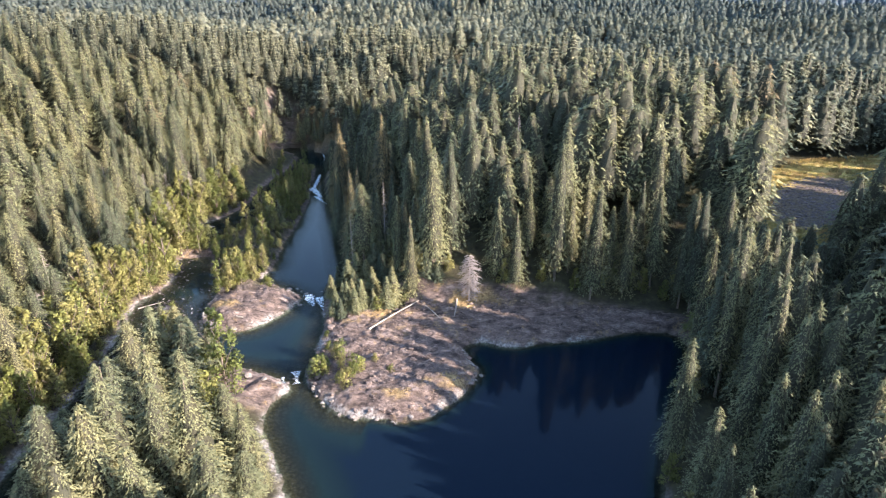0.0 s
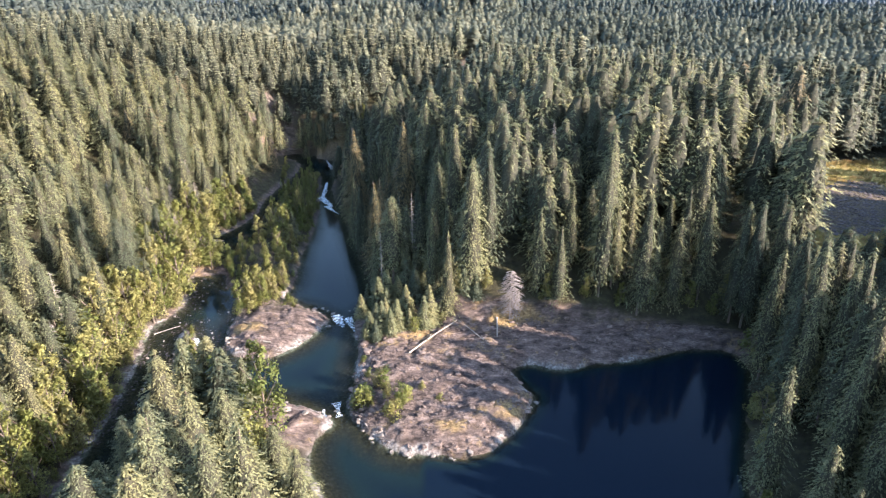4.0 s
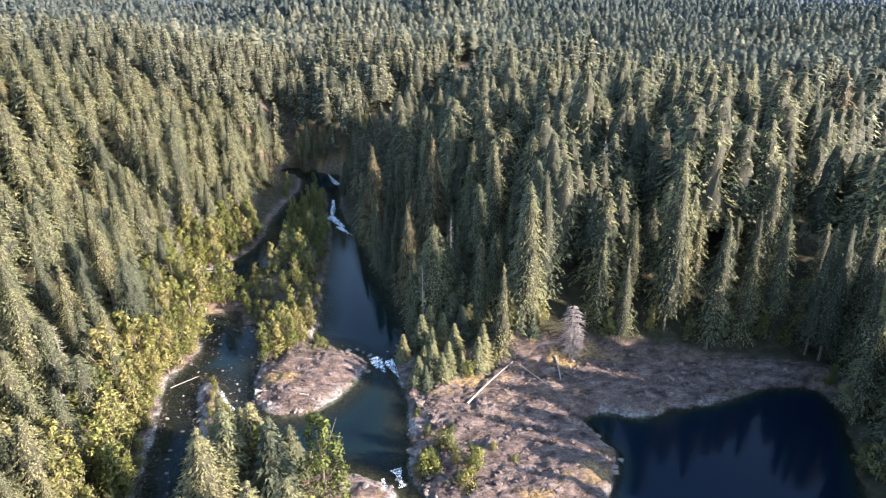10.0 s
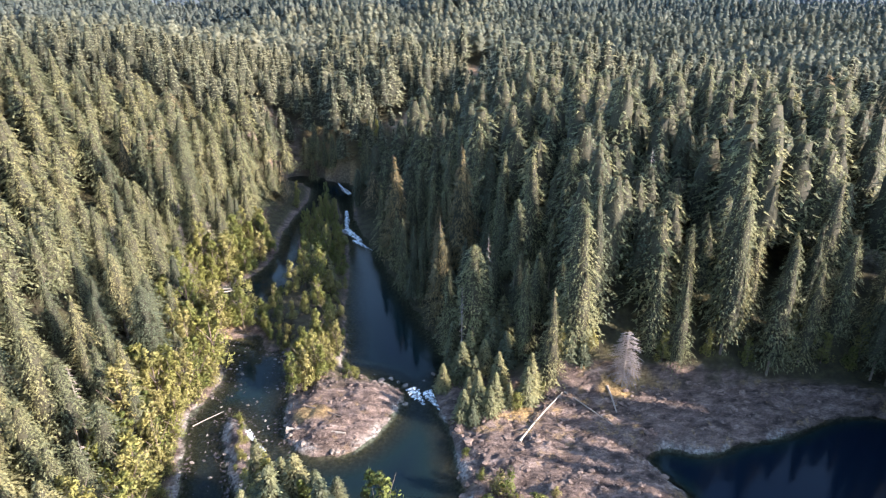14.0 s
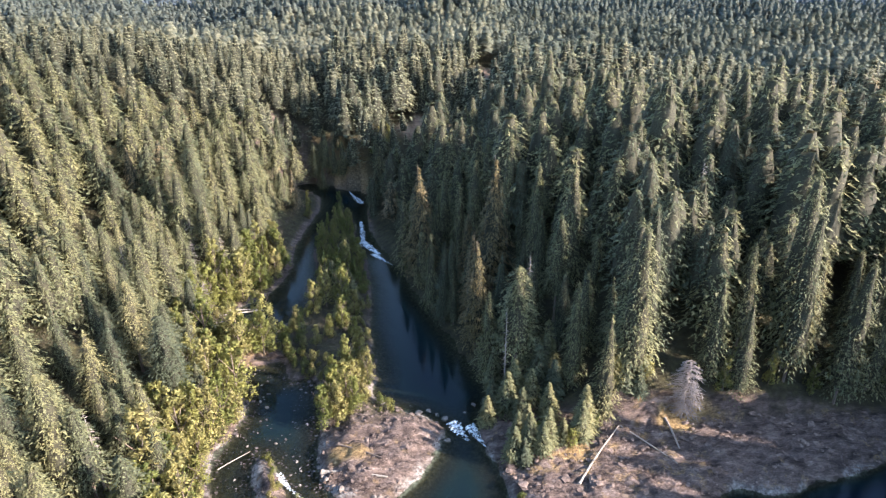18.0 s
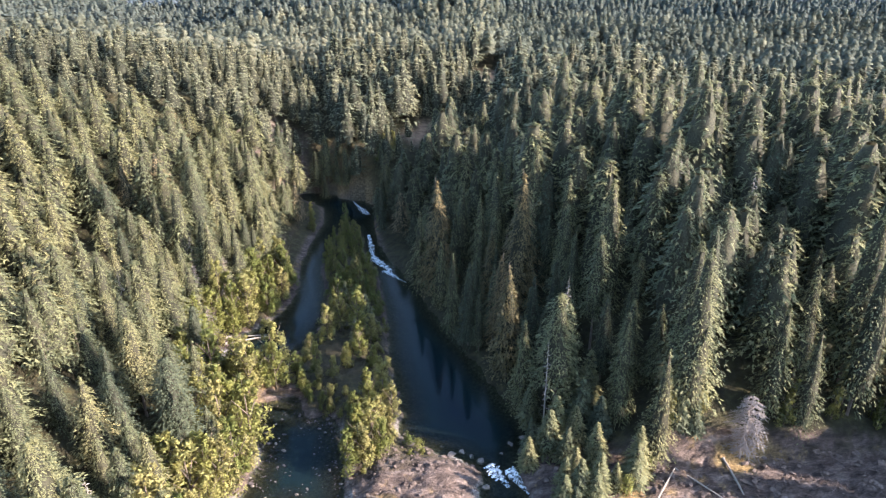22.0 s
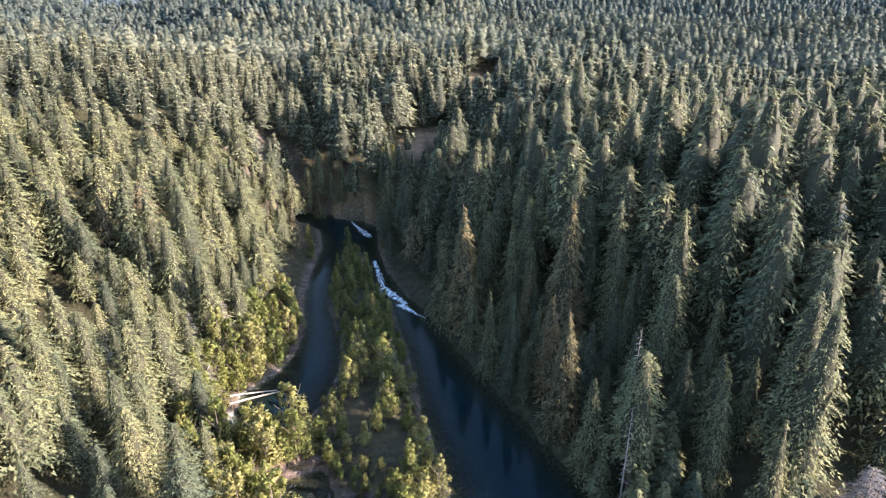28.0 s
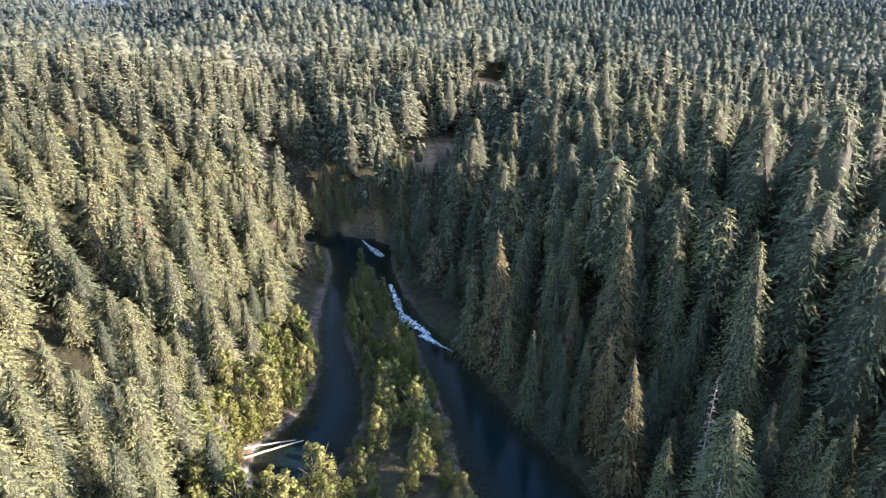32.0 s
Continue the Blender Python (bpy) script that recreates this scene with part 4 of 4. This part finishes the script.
bx, by, bz, bd = shore_points(-100, -70, 302, 396, 5.6, 2.0, 12, 94)
for x, y in zip(bx, by):
    alder(x, y, rv.uniform(0.6, 1.0), "shaded alder on the upper island")
# scrub on the gravel bars and by the spit
for x, y, s in ((-116, 258, 0.7), (-112, 257, 0.6), (-108, 258, 0.7), (-105, 259, 0.6), (-102, 258, 0.7), (-100, 208, 0.6), (-98, 203, 0.6), (-96, 197, 0.6), (-95, 190, 0.7), (-94, 184, 0.8), (-92, 181, 0.8), (-97, 187, 0.5)):
    shrub(x, y, s, "straw-coloured scrub on the gravel bar")
for i in range(14):
    f = i / 13
    shrub(-101 + 8 * f + rv.uniform(-1.2, 1.2), 209 - 27 * f, rv.uniform(0.35, 0.7), "straw-coloured scrub on the gravel bar")
# willows and young firs on the rock peninsula
for x, y, s in ((-39, 163, 1.1), (-37, 165, 1.2), (-36, 162, 0.9), (-32, 169, 1.1), (-34, 171, 0.9), (-27, 162, 1.0), (-25, 164, 0.9), (-29, 157, 1.1), (-27, 159, 0.8), (-31, 163, 0.8), (-21, 167, 0.5), (-16, 164, 0.5), (-37, 176, 0.6), (-39, 186, 0.5), (-23, 199, 0.8), (-26, 203, 0.9), (-30, 206, 0.8), (-18, 204, 0.8), (-14, 207, 0.7)):
    shrub(x, y, s * 1.5)
for x, y, s in ((-38, 199, 0.85), (-36, 197, 0.7), (-34, 200, 0.95), (-31, 198, 0.8), (-29, 201, 1.0), (-36, 204, 0.8), (-25, 201, 0.7), (-20, 202, 1.1), (-18, 205, 1.3), (-33, 206, 0.9), (-6, 211, 1.0), (-2, 210, 0.8)):
    young(x, y, s)
for x, y, s in ((-42, 214, 0.8), (-40, 219, 1.0), (-36, 217, 1.1), (-33, 221, 1.2), (-29, 218, 1.0), (-26, 222, 1.4), (-23, 217, 1.1), (-37, 231, 1.2), (-27, 230, 1.5), (-23, 227, 1.3), (-21, 231, 1.5), (-33, 212, 0.9), (-26, 211, 1.0)):
    young(x, y, s, "young fir in the shade beside the rapid")
# lit broad-leaved trees at the forest edge over the pool, and on the spit
for x, y, s in ((-8, 211, 0.8), (2, 214, 0.8), (22, 209, 0.9), (26, 212, 1.1), (36, 210, 0.9), (41, 213, 1.0), (48, 208, 0.8), (57, 210, 1.1), (62, 214, 1.2), (68, 212, 1.2), (73, 209, 1.0), (80, 206, 0.9), (86, 210, 1.2), (-80, 166, 1.2), (-76, 160, 1.6), (-72, 154, 1.7), (-86, 171, 1.1), (-89, 176, 1.0), (-84, 160, 1.4), (-70, 158, 0.9), (-66, 163, 0.7), (-88, 165, 1.2), (-61, 149, 2.0), (-64, 140, 1.7), (-58, 132, 1.3), (-66, 433, 0.9), (-62, 437, 1.0), (-57, 441, 1.1), (-70, 440, 1.0)):
    alder(x, y, s, "green broad-leaved tree at the forest edge")
for x, y, s in ((-82, 168, 1.5), (-78, 163, 1.9), (-74, 160, 1.7), (-85, 163, 1.6), (-70, 163, 1.3), (-82, 156, 2.2), (-72, 152, 2.1)):
    young(x, y, s, "lit fir on the wooded spit")

# ---- dead trees and driftwood ----


def bare_crown(r, H, R, n, low=0.25):
    out = []
    for i in range(n):
        t = low + (0.97 - low) * i / n
        a = 2.4 * i + r.uniform(-0.4, 0.4)
        L = R * (max(0.05, 1 - (2 * (t - low) / (1 - low) - 0.75) ** 2 * 0.62) ** 0.5 if n > 100 else (1.02 - t) ** 0.5) * r.uniform(0.5, 1.1)
        c, s_ = math.cos(a), math.sin(a)
        tip = (c * L, s_ * L, H * t - 0.35 * L)
        mid_ = (c * L * 0.5, s_ * L * 0.5, H * t + 0.02 * L)
        out.append(stem([(0, 0, H * t), mid_, tip], [0.10, 0.07, 0.02], 3))
        for k in range(5):
            f = 0.35 + 0.13 * k
            b = a + (0.8 if k % 2 else -0.8)
            q = (c * L * f, s_ * L * f, H * t - 0.35 * L * f * f)
            w = L * 0.32 * r.uniform(0.7, 1.3)
            out.append(stem([q, (q[0] + math.cos(b) * w, q[1] + math.sin(b) * w, q[2] - 0.3 * w)], [0.10 if n > 100 else 0.075, 0.03], 3))
    return joined(out)


def snag(x, y, H, R, n, label, low=0.25, r0=0.28):
    root = new("dead_tree")
    root.location = (x, y, height_at(x, y) - 0.2)
    part("trunk", mesh_from("snag_trunk", *trunk_shape(rv, H, r0, 1.0), dead_wood), root)
    tagged(part("bare_boughwork", mesh_from("snag_branches", *bare_crown(rv, H, R, n, low), twig_grey), root), kind="stuff")
    tagged(root, label, "dead tree", "dead trees")


snag(9.5, 206, 19, 5.0, 150, "dense grey dead fir on the lit bank", 0.12)
snag(-35, 225, 30, 1.8, 26, "thin bare grey snag beside the shaded river", 0.3)
snag(-24, 244, 33, 2.4, 34, "thin bare grey snag in the shaded forest", 0.3)
snag(-136, 292, 16, 1.2, 10, "pale broken snag at the forest edge", 0.5, 0.4)
snag(-148, 268, 22, 2.2, 26, "bare grey snag on the hillside", 0.3)
snag(-131, 190, 21, 2.4, 34, "bare grey snag above the gravel bank", 0.2)
snag(-122, 170, 19, 2.6, 36, "bare grey snag above the gravel bank", 0.2)
for x, y, h in ((-130, 285, 13), (-136, 300, 15), (-128, 309, 12), (-142, 290, 16), (-134, 318, 14), (-149, 304, 17), (-141, 275, 14), (-127, 297, 12), (-138, 309, 15)):
    snag(x, y, h, 3.3, 46, "grey leafless tree on the hillside above the river", 0.2)
snag(14, 262, 42, 3.6, 60, "tall bare snag with a pale top", 0.4)
snag(30, 250, 40, 3.0, 50, "tall bare snag with a pale top", 0.4)


def log(name, a, b, r0, r1, material, label, stubs=4):
    """A fallen trunk between two places, with broken branch stubs and a root end."""
    a, b = Vector(a), Vector(b)
    d = b - a
    side = Vector((-d.y, d.x, 0)).normalized()
    ts = [0, 0.06, 0.3, 0.6, 0.85, 1]
    pts = [tuple(a + d * t + side * 0.012 * d.length * math.sin(4 * t)) for t in ts]
    rad = [r0 * 1.5, r0 * 1.05, r0 * 0.95, (r0 + r1) / 2, r1 * 1.1, r1 * 0.7]
    ob = new(name)
    ob.location = a
    off = np.array(a)
    v, t = stem(pts, rad, 8)
    part("trunk", mesh_from("log_trunk", v - off, t, material), ob)
    for i in range(stubs):
        f = 0.3 + 0.6 * i / max(1, stubs)
        p = a + d * f
        q = p + side * (0.9 if i % 2 else -0.9) + Vector((0, 0, 0.6)) + d.normalized() * 0.5
        v, t = stem([tuple(p), tuple(q)], [0.09, 0.03], 5)
        part("branch_stub", mesh_from("log_stub", v - off, t, material), ob)
    return tagged(ob, label, "log", "fallen logs")


def gz(x, y, up):
    return (x, y, max(height_at(x, y), 0.0) + up)


log("driftwood_log", gz(-25, 187, 0.5), gz(-9, 204, 0.9), 0.27, 0.16, drift, "long bleached log lying across the rock")
log("driftwood_log", gz(-8, 205, 0.4), gz(1, 190, 0.3), 0.2, 0.12, dead_wood, "thin grey log on the rock slope")
log("driftwood_log", gz(5, 206, 0.5), gz(4, 195, 0.3), 0.3, 0.2, dead_wood, "grey log leaning down the lit bank")
log("driftwood_log", gz(-86, 201, 0.7), gz(-70, 195.5, 0.7), 0.46, 0.30, drift, "grey log lying across the rock island")
log("driftwood_log", gz(-82, 208, 0.4), gz(-71, 200.5, 0.4), 0.3, 0.2, bark, "dark log lying across the rock island")
log("driftwood_log", gz(-126, 284, 0.9), gz(-111, 289, 0.35), 0.34, 0.2, drift, "white bleached log at the water edge", 2)
log("driftwood_log", gz(-126, 287, 0.9), gz(-113, 289.6, 0.35), 0.28, 0.18, drift, "white bleached log at the water edge", 1)
log("driftwood_log", gz(-112, 206, 0.5), gz(-105, 212, 0.3), 0.14, 0.08, dead_wood, "thin grey pole on the gravel bar", 1)
log("driftwood_log", gz(-121, 272, 0.4), gz(-117, 278, 0.2), 0.2, 0.12, drift, "short pale branch at the water edge", 1)
log("driftwood_log", gz(-28, 203, 0.5), gz(-22, 207, 1.4), 0.22, 0.12, drift, "short pale log among young firs", 2)
log("driftwood_log", gz(-38, 225, 0.7), gz(-31, 229, 0.7), 0.3, 0.2, dead_wood, "grey log by the upper rapid", 2)
log("driftwood_log", gz(-18, 242, 0.8), gz(-10, 240, 0.8), 0.3, 0.2, drift, "pale fallen log in the shaded forest", 2)

# ---- stones ----


def boulder_mesh(r, material, n=26):
    """An angular stone from cut planes."""
    bm = bmesh.new()
    for _ in range(n):
        v = r.normal(0, 1, 3)
        v /= np.linalg.norm(v)
        bm.verts.new((v[0] * r.uniform(0.75, 1.05), v[1] * r.uniform(0.6, 0.9), v[2] * r.uniform(0.35, 0.6)))
    hull = bmesh.ops.convex_hull(bm, input=bm.verts)
    bmesh.ops.delete(bm, geom=list({g for g in hull["geom_interior"] if isinstance(g, bmesh.types.BMVert)}), context="VERTS")
    bmesh.ops.triangulate(bm, faces=bm.faces)
    me = bpy.data.meshes.new("stone")
    bm.to_mesh(me)
    bm.free()
    me.materials.append(material)
    return me


BROWN = [boulder_mesh(rv, rock_brown) for _ in range(5)]
PALE = [boulder_mesh(rv, rock_pale) for _ in range(5)]


def boulder(kind, x, y, s, label, flat=1.0, z=None):
    ob = new("boulder", kind[rv.randint(len(kind))])
    h = max(height_at(x, y), -0.3) if z is None else z
    ob.matrix_world = Matrix.LocRotScale((x, y, h + 0.08 * s), Euler((rv.uniform(-0.25, 0.25), rv.uniform(-0.25, 0.25), rv.uniform(0, 6.28))), (s, s * rv.uniform(0.7, 1.1), s * flat))
    tagged(ob, label, "boulder", "boulders of the river")


for _ in range(70):
    a = rv.uniform(0, 1)
    x, y = -43 + 56 * a + rv.normal(0, 1), 163 - 21 * math.sin(math.pi * min(1, a * 1.15)) + rv.normal(0, 1.5)
    d = inland_at(x, y)
    if -1.5 < d < 5:
        boulder(PALE if d < 1.6 else BROWN, x, y, rv.uniform(0.4, 1.2), "angular pale rock at the edge of the peninsula", 0.9)
for _ in range(36):
    x, y = rv.uniform(-42, -36), rv.uniform(163, 225)
    if inland_at(x, y) > -1:
        boulder(BROWN, x, y, rv.uniform(0.5, 1.6), "brown angular rock beside the channel", 0.8)
for _ in range(40):
    a = rv.uniform(2.6, 6.8)
    x, y = -70 + 17 * math.cos(a), 206 + 15 * math.sin(a)
    if -1.2 < inland_at(x, y) < 3:
        boulder(PALE, x, y, rv.uniform(0.4, 1.3), "pale washed rock at the island shore", 0.8)
for x, y, s in ((-60, 222, 1.3), (-57, 223, 1.2), (-55, 221, 1.0), (-53, 219, 1.4), (-51, 217, 1.2), (-62, 226, 0.7), (-71, 232, 0.9), (-44, 224, 1.3), (-40, 226, 1.5), (-47, 221, 0.9), (-37, 223, 1.6), (-42, 221, 1.4), (-45, 163, 1.2), (-47, 160, 0.9), (-50, 161, 1.0), (-55, 164, 1.4), (-60, 166, 1.2), (-49, 158, 1.3), (-64, 166, 1.5), (-70, 165, 1.2), (-58, 160, 1.6), (-53, 158, 1.4)):
    boulder(PALE, x, y, s, "washed rock by the rapid", 0.7)
for _ in range(60):
    x, y = rv.uniform(-114, -88), rv.uniform(165, 252)
    d = inland_at(x, y)
    if -6 < d < 1.5:
        boulder(PALE, x, y, rv.uniform(0.3, 0.8), "river stone standing out of shallow water", 0.9, -0.05)


def rubble_field(name, templates, x, y, z, size, label):
    """Small stones that nobody could count, in one mesh."""
    V, T, o = [], [], 0
    for i in range(len(x)):
        v, t = templates[i % len(templates)]
        a = rv.uniform(0, 6.28)
        s = size[i]
        c, s_ = math.cos(a), math.sin(a)
        w = np.stack([(v[:, 0] * c - v[:, 1] * s_) * s + x[i], (v[:, 0] * s_ + v[:, 1] * c) * s + y[i], v[:, 2] * s * 0.65 + z[i]], -1)
        V.append(w)
        T.append(t + o)
        o += len(v)
    return np.concatenate(V), np.concatenate(T)


def arrays(me):
    v = np.array([p.co[:] for p in me.vertices])
    t = np.array([p.vertices[:] for p in me.polygons])
    return v, t


SMALL = [arrays(boulder_mesh(rv, rock_brown, 11)) for _ in range(6)]
x, y = rv.uniform(-116, -84, 6500), rv.uniform(150, 262, 6500)
d = land(x, y)
k = (d > -9) & (d < 1.5) & (rv.rand(len(x)) < np.where(d > -2.5, 0.8, 0.16))
x, y, d = x[k], y[k], d[k]
me = mesh_from("river_stones", *rubble_field("river_stones", SMALL, x, y, np.where(d > 0, 0.2, -0.05) + 0 * x, rv.gamma(2.2, 0.09, len(x)) + 0.1, ""), rock_dark)
tagged(new("river_stones", me), "small dark stones in the shallow side channel", "stones", kind="stuff")
x, y = rv.uniform(-46, 70, 6500), rv.uniform(140, 208, 6500)
z, d, low = terrain(x, y)
k = (low > 0.7) & (d > 0.3) & (fbm(x, y, 13, 3, 66) > -0.35)
x, y, z = x[k], y[k], z[k]
me = mesh_from("rock_debris", *rubble_field("rock_debris", SMALL, x, y, z + 0.02, rv.gamma(1.6, 0.20, len(x)) + 0.12, ""), rock_brown)
tagged(new("rock_debris", me), "broken brown bedrock blocks on the peninsula", "rocks", kind="stuff")
x, y = rv.uniform(-90, -50, 1500), rv.uniform(188, 226, 1500)
z, d, low = terrain(x, y)
k = (d > 0.2) & (signed(x, y, long_island) > 0.3) & (np.hypot((x + 80) / 6, (y - 204.5) / 3.5) > 1)
me = mesh_from("rock_debris", *rubble_field("rock_debris", SMALL, x[k], y[k], z[k], rv.gamma(2.0, 0.13, k.sum()) + 0.12, ""), rock_brown)
tagged(new("rock_debris", me), "broken brown rock on the low island", "rocks", kind="stuff")
x, y = rv.uniform(125, 205, 2600), rv.uniform(222, 300, 2600)
k = signed(x, y, rubble) > -1
x, y = x[k], y[k]
me = mesh_from("rubble_heap", *rubble_field("rubble_heap", SMALL, x, y, terrain(x, y)[0], rv.uniform(0.4, 1.3, len(x)), ""), rock_dark)
tagged(new("rubble_heap", me), "dark broken rubble in the dry clearing", "rubble", kind="stuff")

# ---- dry grass of the clearing ----


def tufts(n, r):
    x, y = r.uniform(104, 262, n), r.uniform(196, 346, n)
    k = (signed(x, y, clearing) > -1) & (signed(x, y, rubble) < 0.5) & (fbm(x, y, 17, 3, 12) > -0.35)
    x, y = x[k], y[k]
    z = terrain(x, y)[0]
    V, T = [], []
    for i in range(len(x)):
        for _ in range(4):
            a, h, w = r.uniform(0, 6.28), r.uniform(0.5, 1.5), r.uniform(0.15, 0.5)
            o = r.normal(0, 0.4, 2)
            b = len(V)
            V += [(x[i] + o[0] - w * math.cos(a), y[i] + o[1] - w * math.sin(a), z[i] - 0.1), (x[i] + o[0] + w * math.cos(a), y[i] + o[1] + w * math.sin(a), z[i] - 0.1), (x[i] + o[0] + r.normal(0, 0.4), y[i] + o[1] + r.normal(0, 0.4), z[i] + h)]
            T.append((b, b + 1, b + 2))
    return V, T, np.repeat(np.clip(0.55 + 0.4 * fbm(x, y, 14, 2, 15), 0, 1), 12)


v, t, c = tufts(9000, rv)
tagged(new("dry_grass", mesh_from("dry_grass", v, t, straw_blades, c, lie=np.tile((0.3, -0.2, 0.93), (len(v), 1)))), "tall straw-yellow and green grass in the clearing", "grass", kind="stuff")

# ---- white water ----


def rapid(name, a, b, width, drop, label, seed):
    """A tongue of broken water between two places: a ragged sheet that falls and heaps up."""
    q = np.random.RandomState(seed)
    a, b = np.array(a, float), np.array(b, float)
    d = b - a
    side = np.array([-d[1], d[0]]) / np.hypot(*d)
    nu, nv = 22, 12
    V, T = [], []
    for i in range(nu + 1):
        u = i / nu
        for j in range(nv + 1):
            v = j / nv - 0.5
            p = a + d * u + side * width * v * (0.75 + 0.5 * math.sin(3 * u + seed)) + q.normal(0, 0.12, 2)
            z = 0.10 + drop * (1 - u) * (1 - u) + 0.07 * abs(q.normal(0, 1)) * (1 - (2 * v) ** 2)
            V.append((p[0], p[1], z))
    for i in range(nu):
        for j in range(nv):
            v = abs(j / (nv - 1) - 0.5) * 2
            if q.rand() < 1.15 - 0.8 * v * v - 0.4 * (i / nu):
                k = i * (nv + 1) + j
                T += [(k, k + 1, k + nv + 2), (k, k + nv + 2, k + nv + 1)]
    me = mesh_from(name, V, T, foam_mat, smooth=True)
    tagged(new(name, me), label, "rapid", kind="structure")


rapid("rapid_1", (-51.5, 216), (-48, 209), 3.2, 0.9, "white water of the upper fall", 1)
rapid("rapid_2", (-47, 214), (-43.5, 205), 3.4, 0.9, "white water of the upper fall", 2)
rapid("rapid_3", (-45.5, 166), (-44, 160), 4.0, 0.3, "white water of the lower fall", 3)
rapid("rapid_4", (-49, 163), (-48, 159), 2.6, 0.2, "white water of the lower fall", 4)
rapid("rapid_5", (-81, 420), (-74, 402), 3.5, 1.2, "white water at the cliff", 5)
rapid("rapid_6", (-75, 374), (-74, 350), 2.4, 0.5, "riffle in the shaded channel", 6)
rapid("rapid_7", (-75, 348), (-67, 334), 3.6, 0.6, "white riffle in the shaded channel", 7)
rapid("rapid_8", (-70, 334), (-62, 322), 2.6, 0.4, "riffle in the shaded channel", 8)
rapid("rapid_9", (-97, 202), (-91, 194), 3.2, 0.5, "white riffle of the side channel", 9)
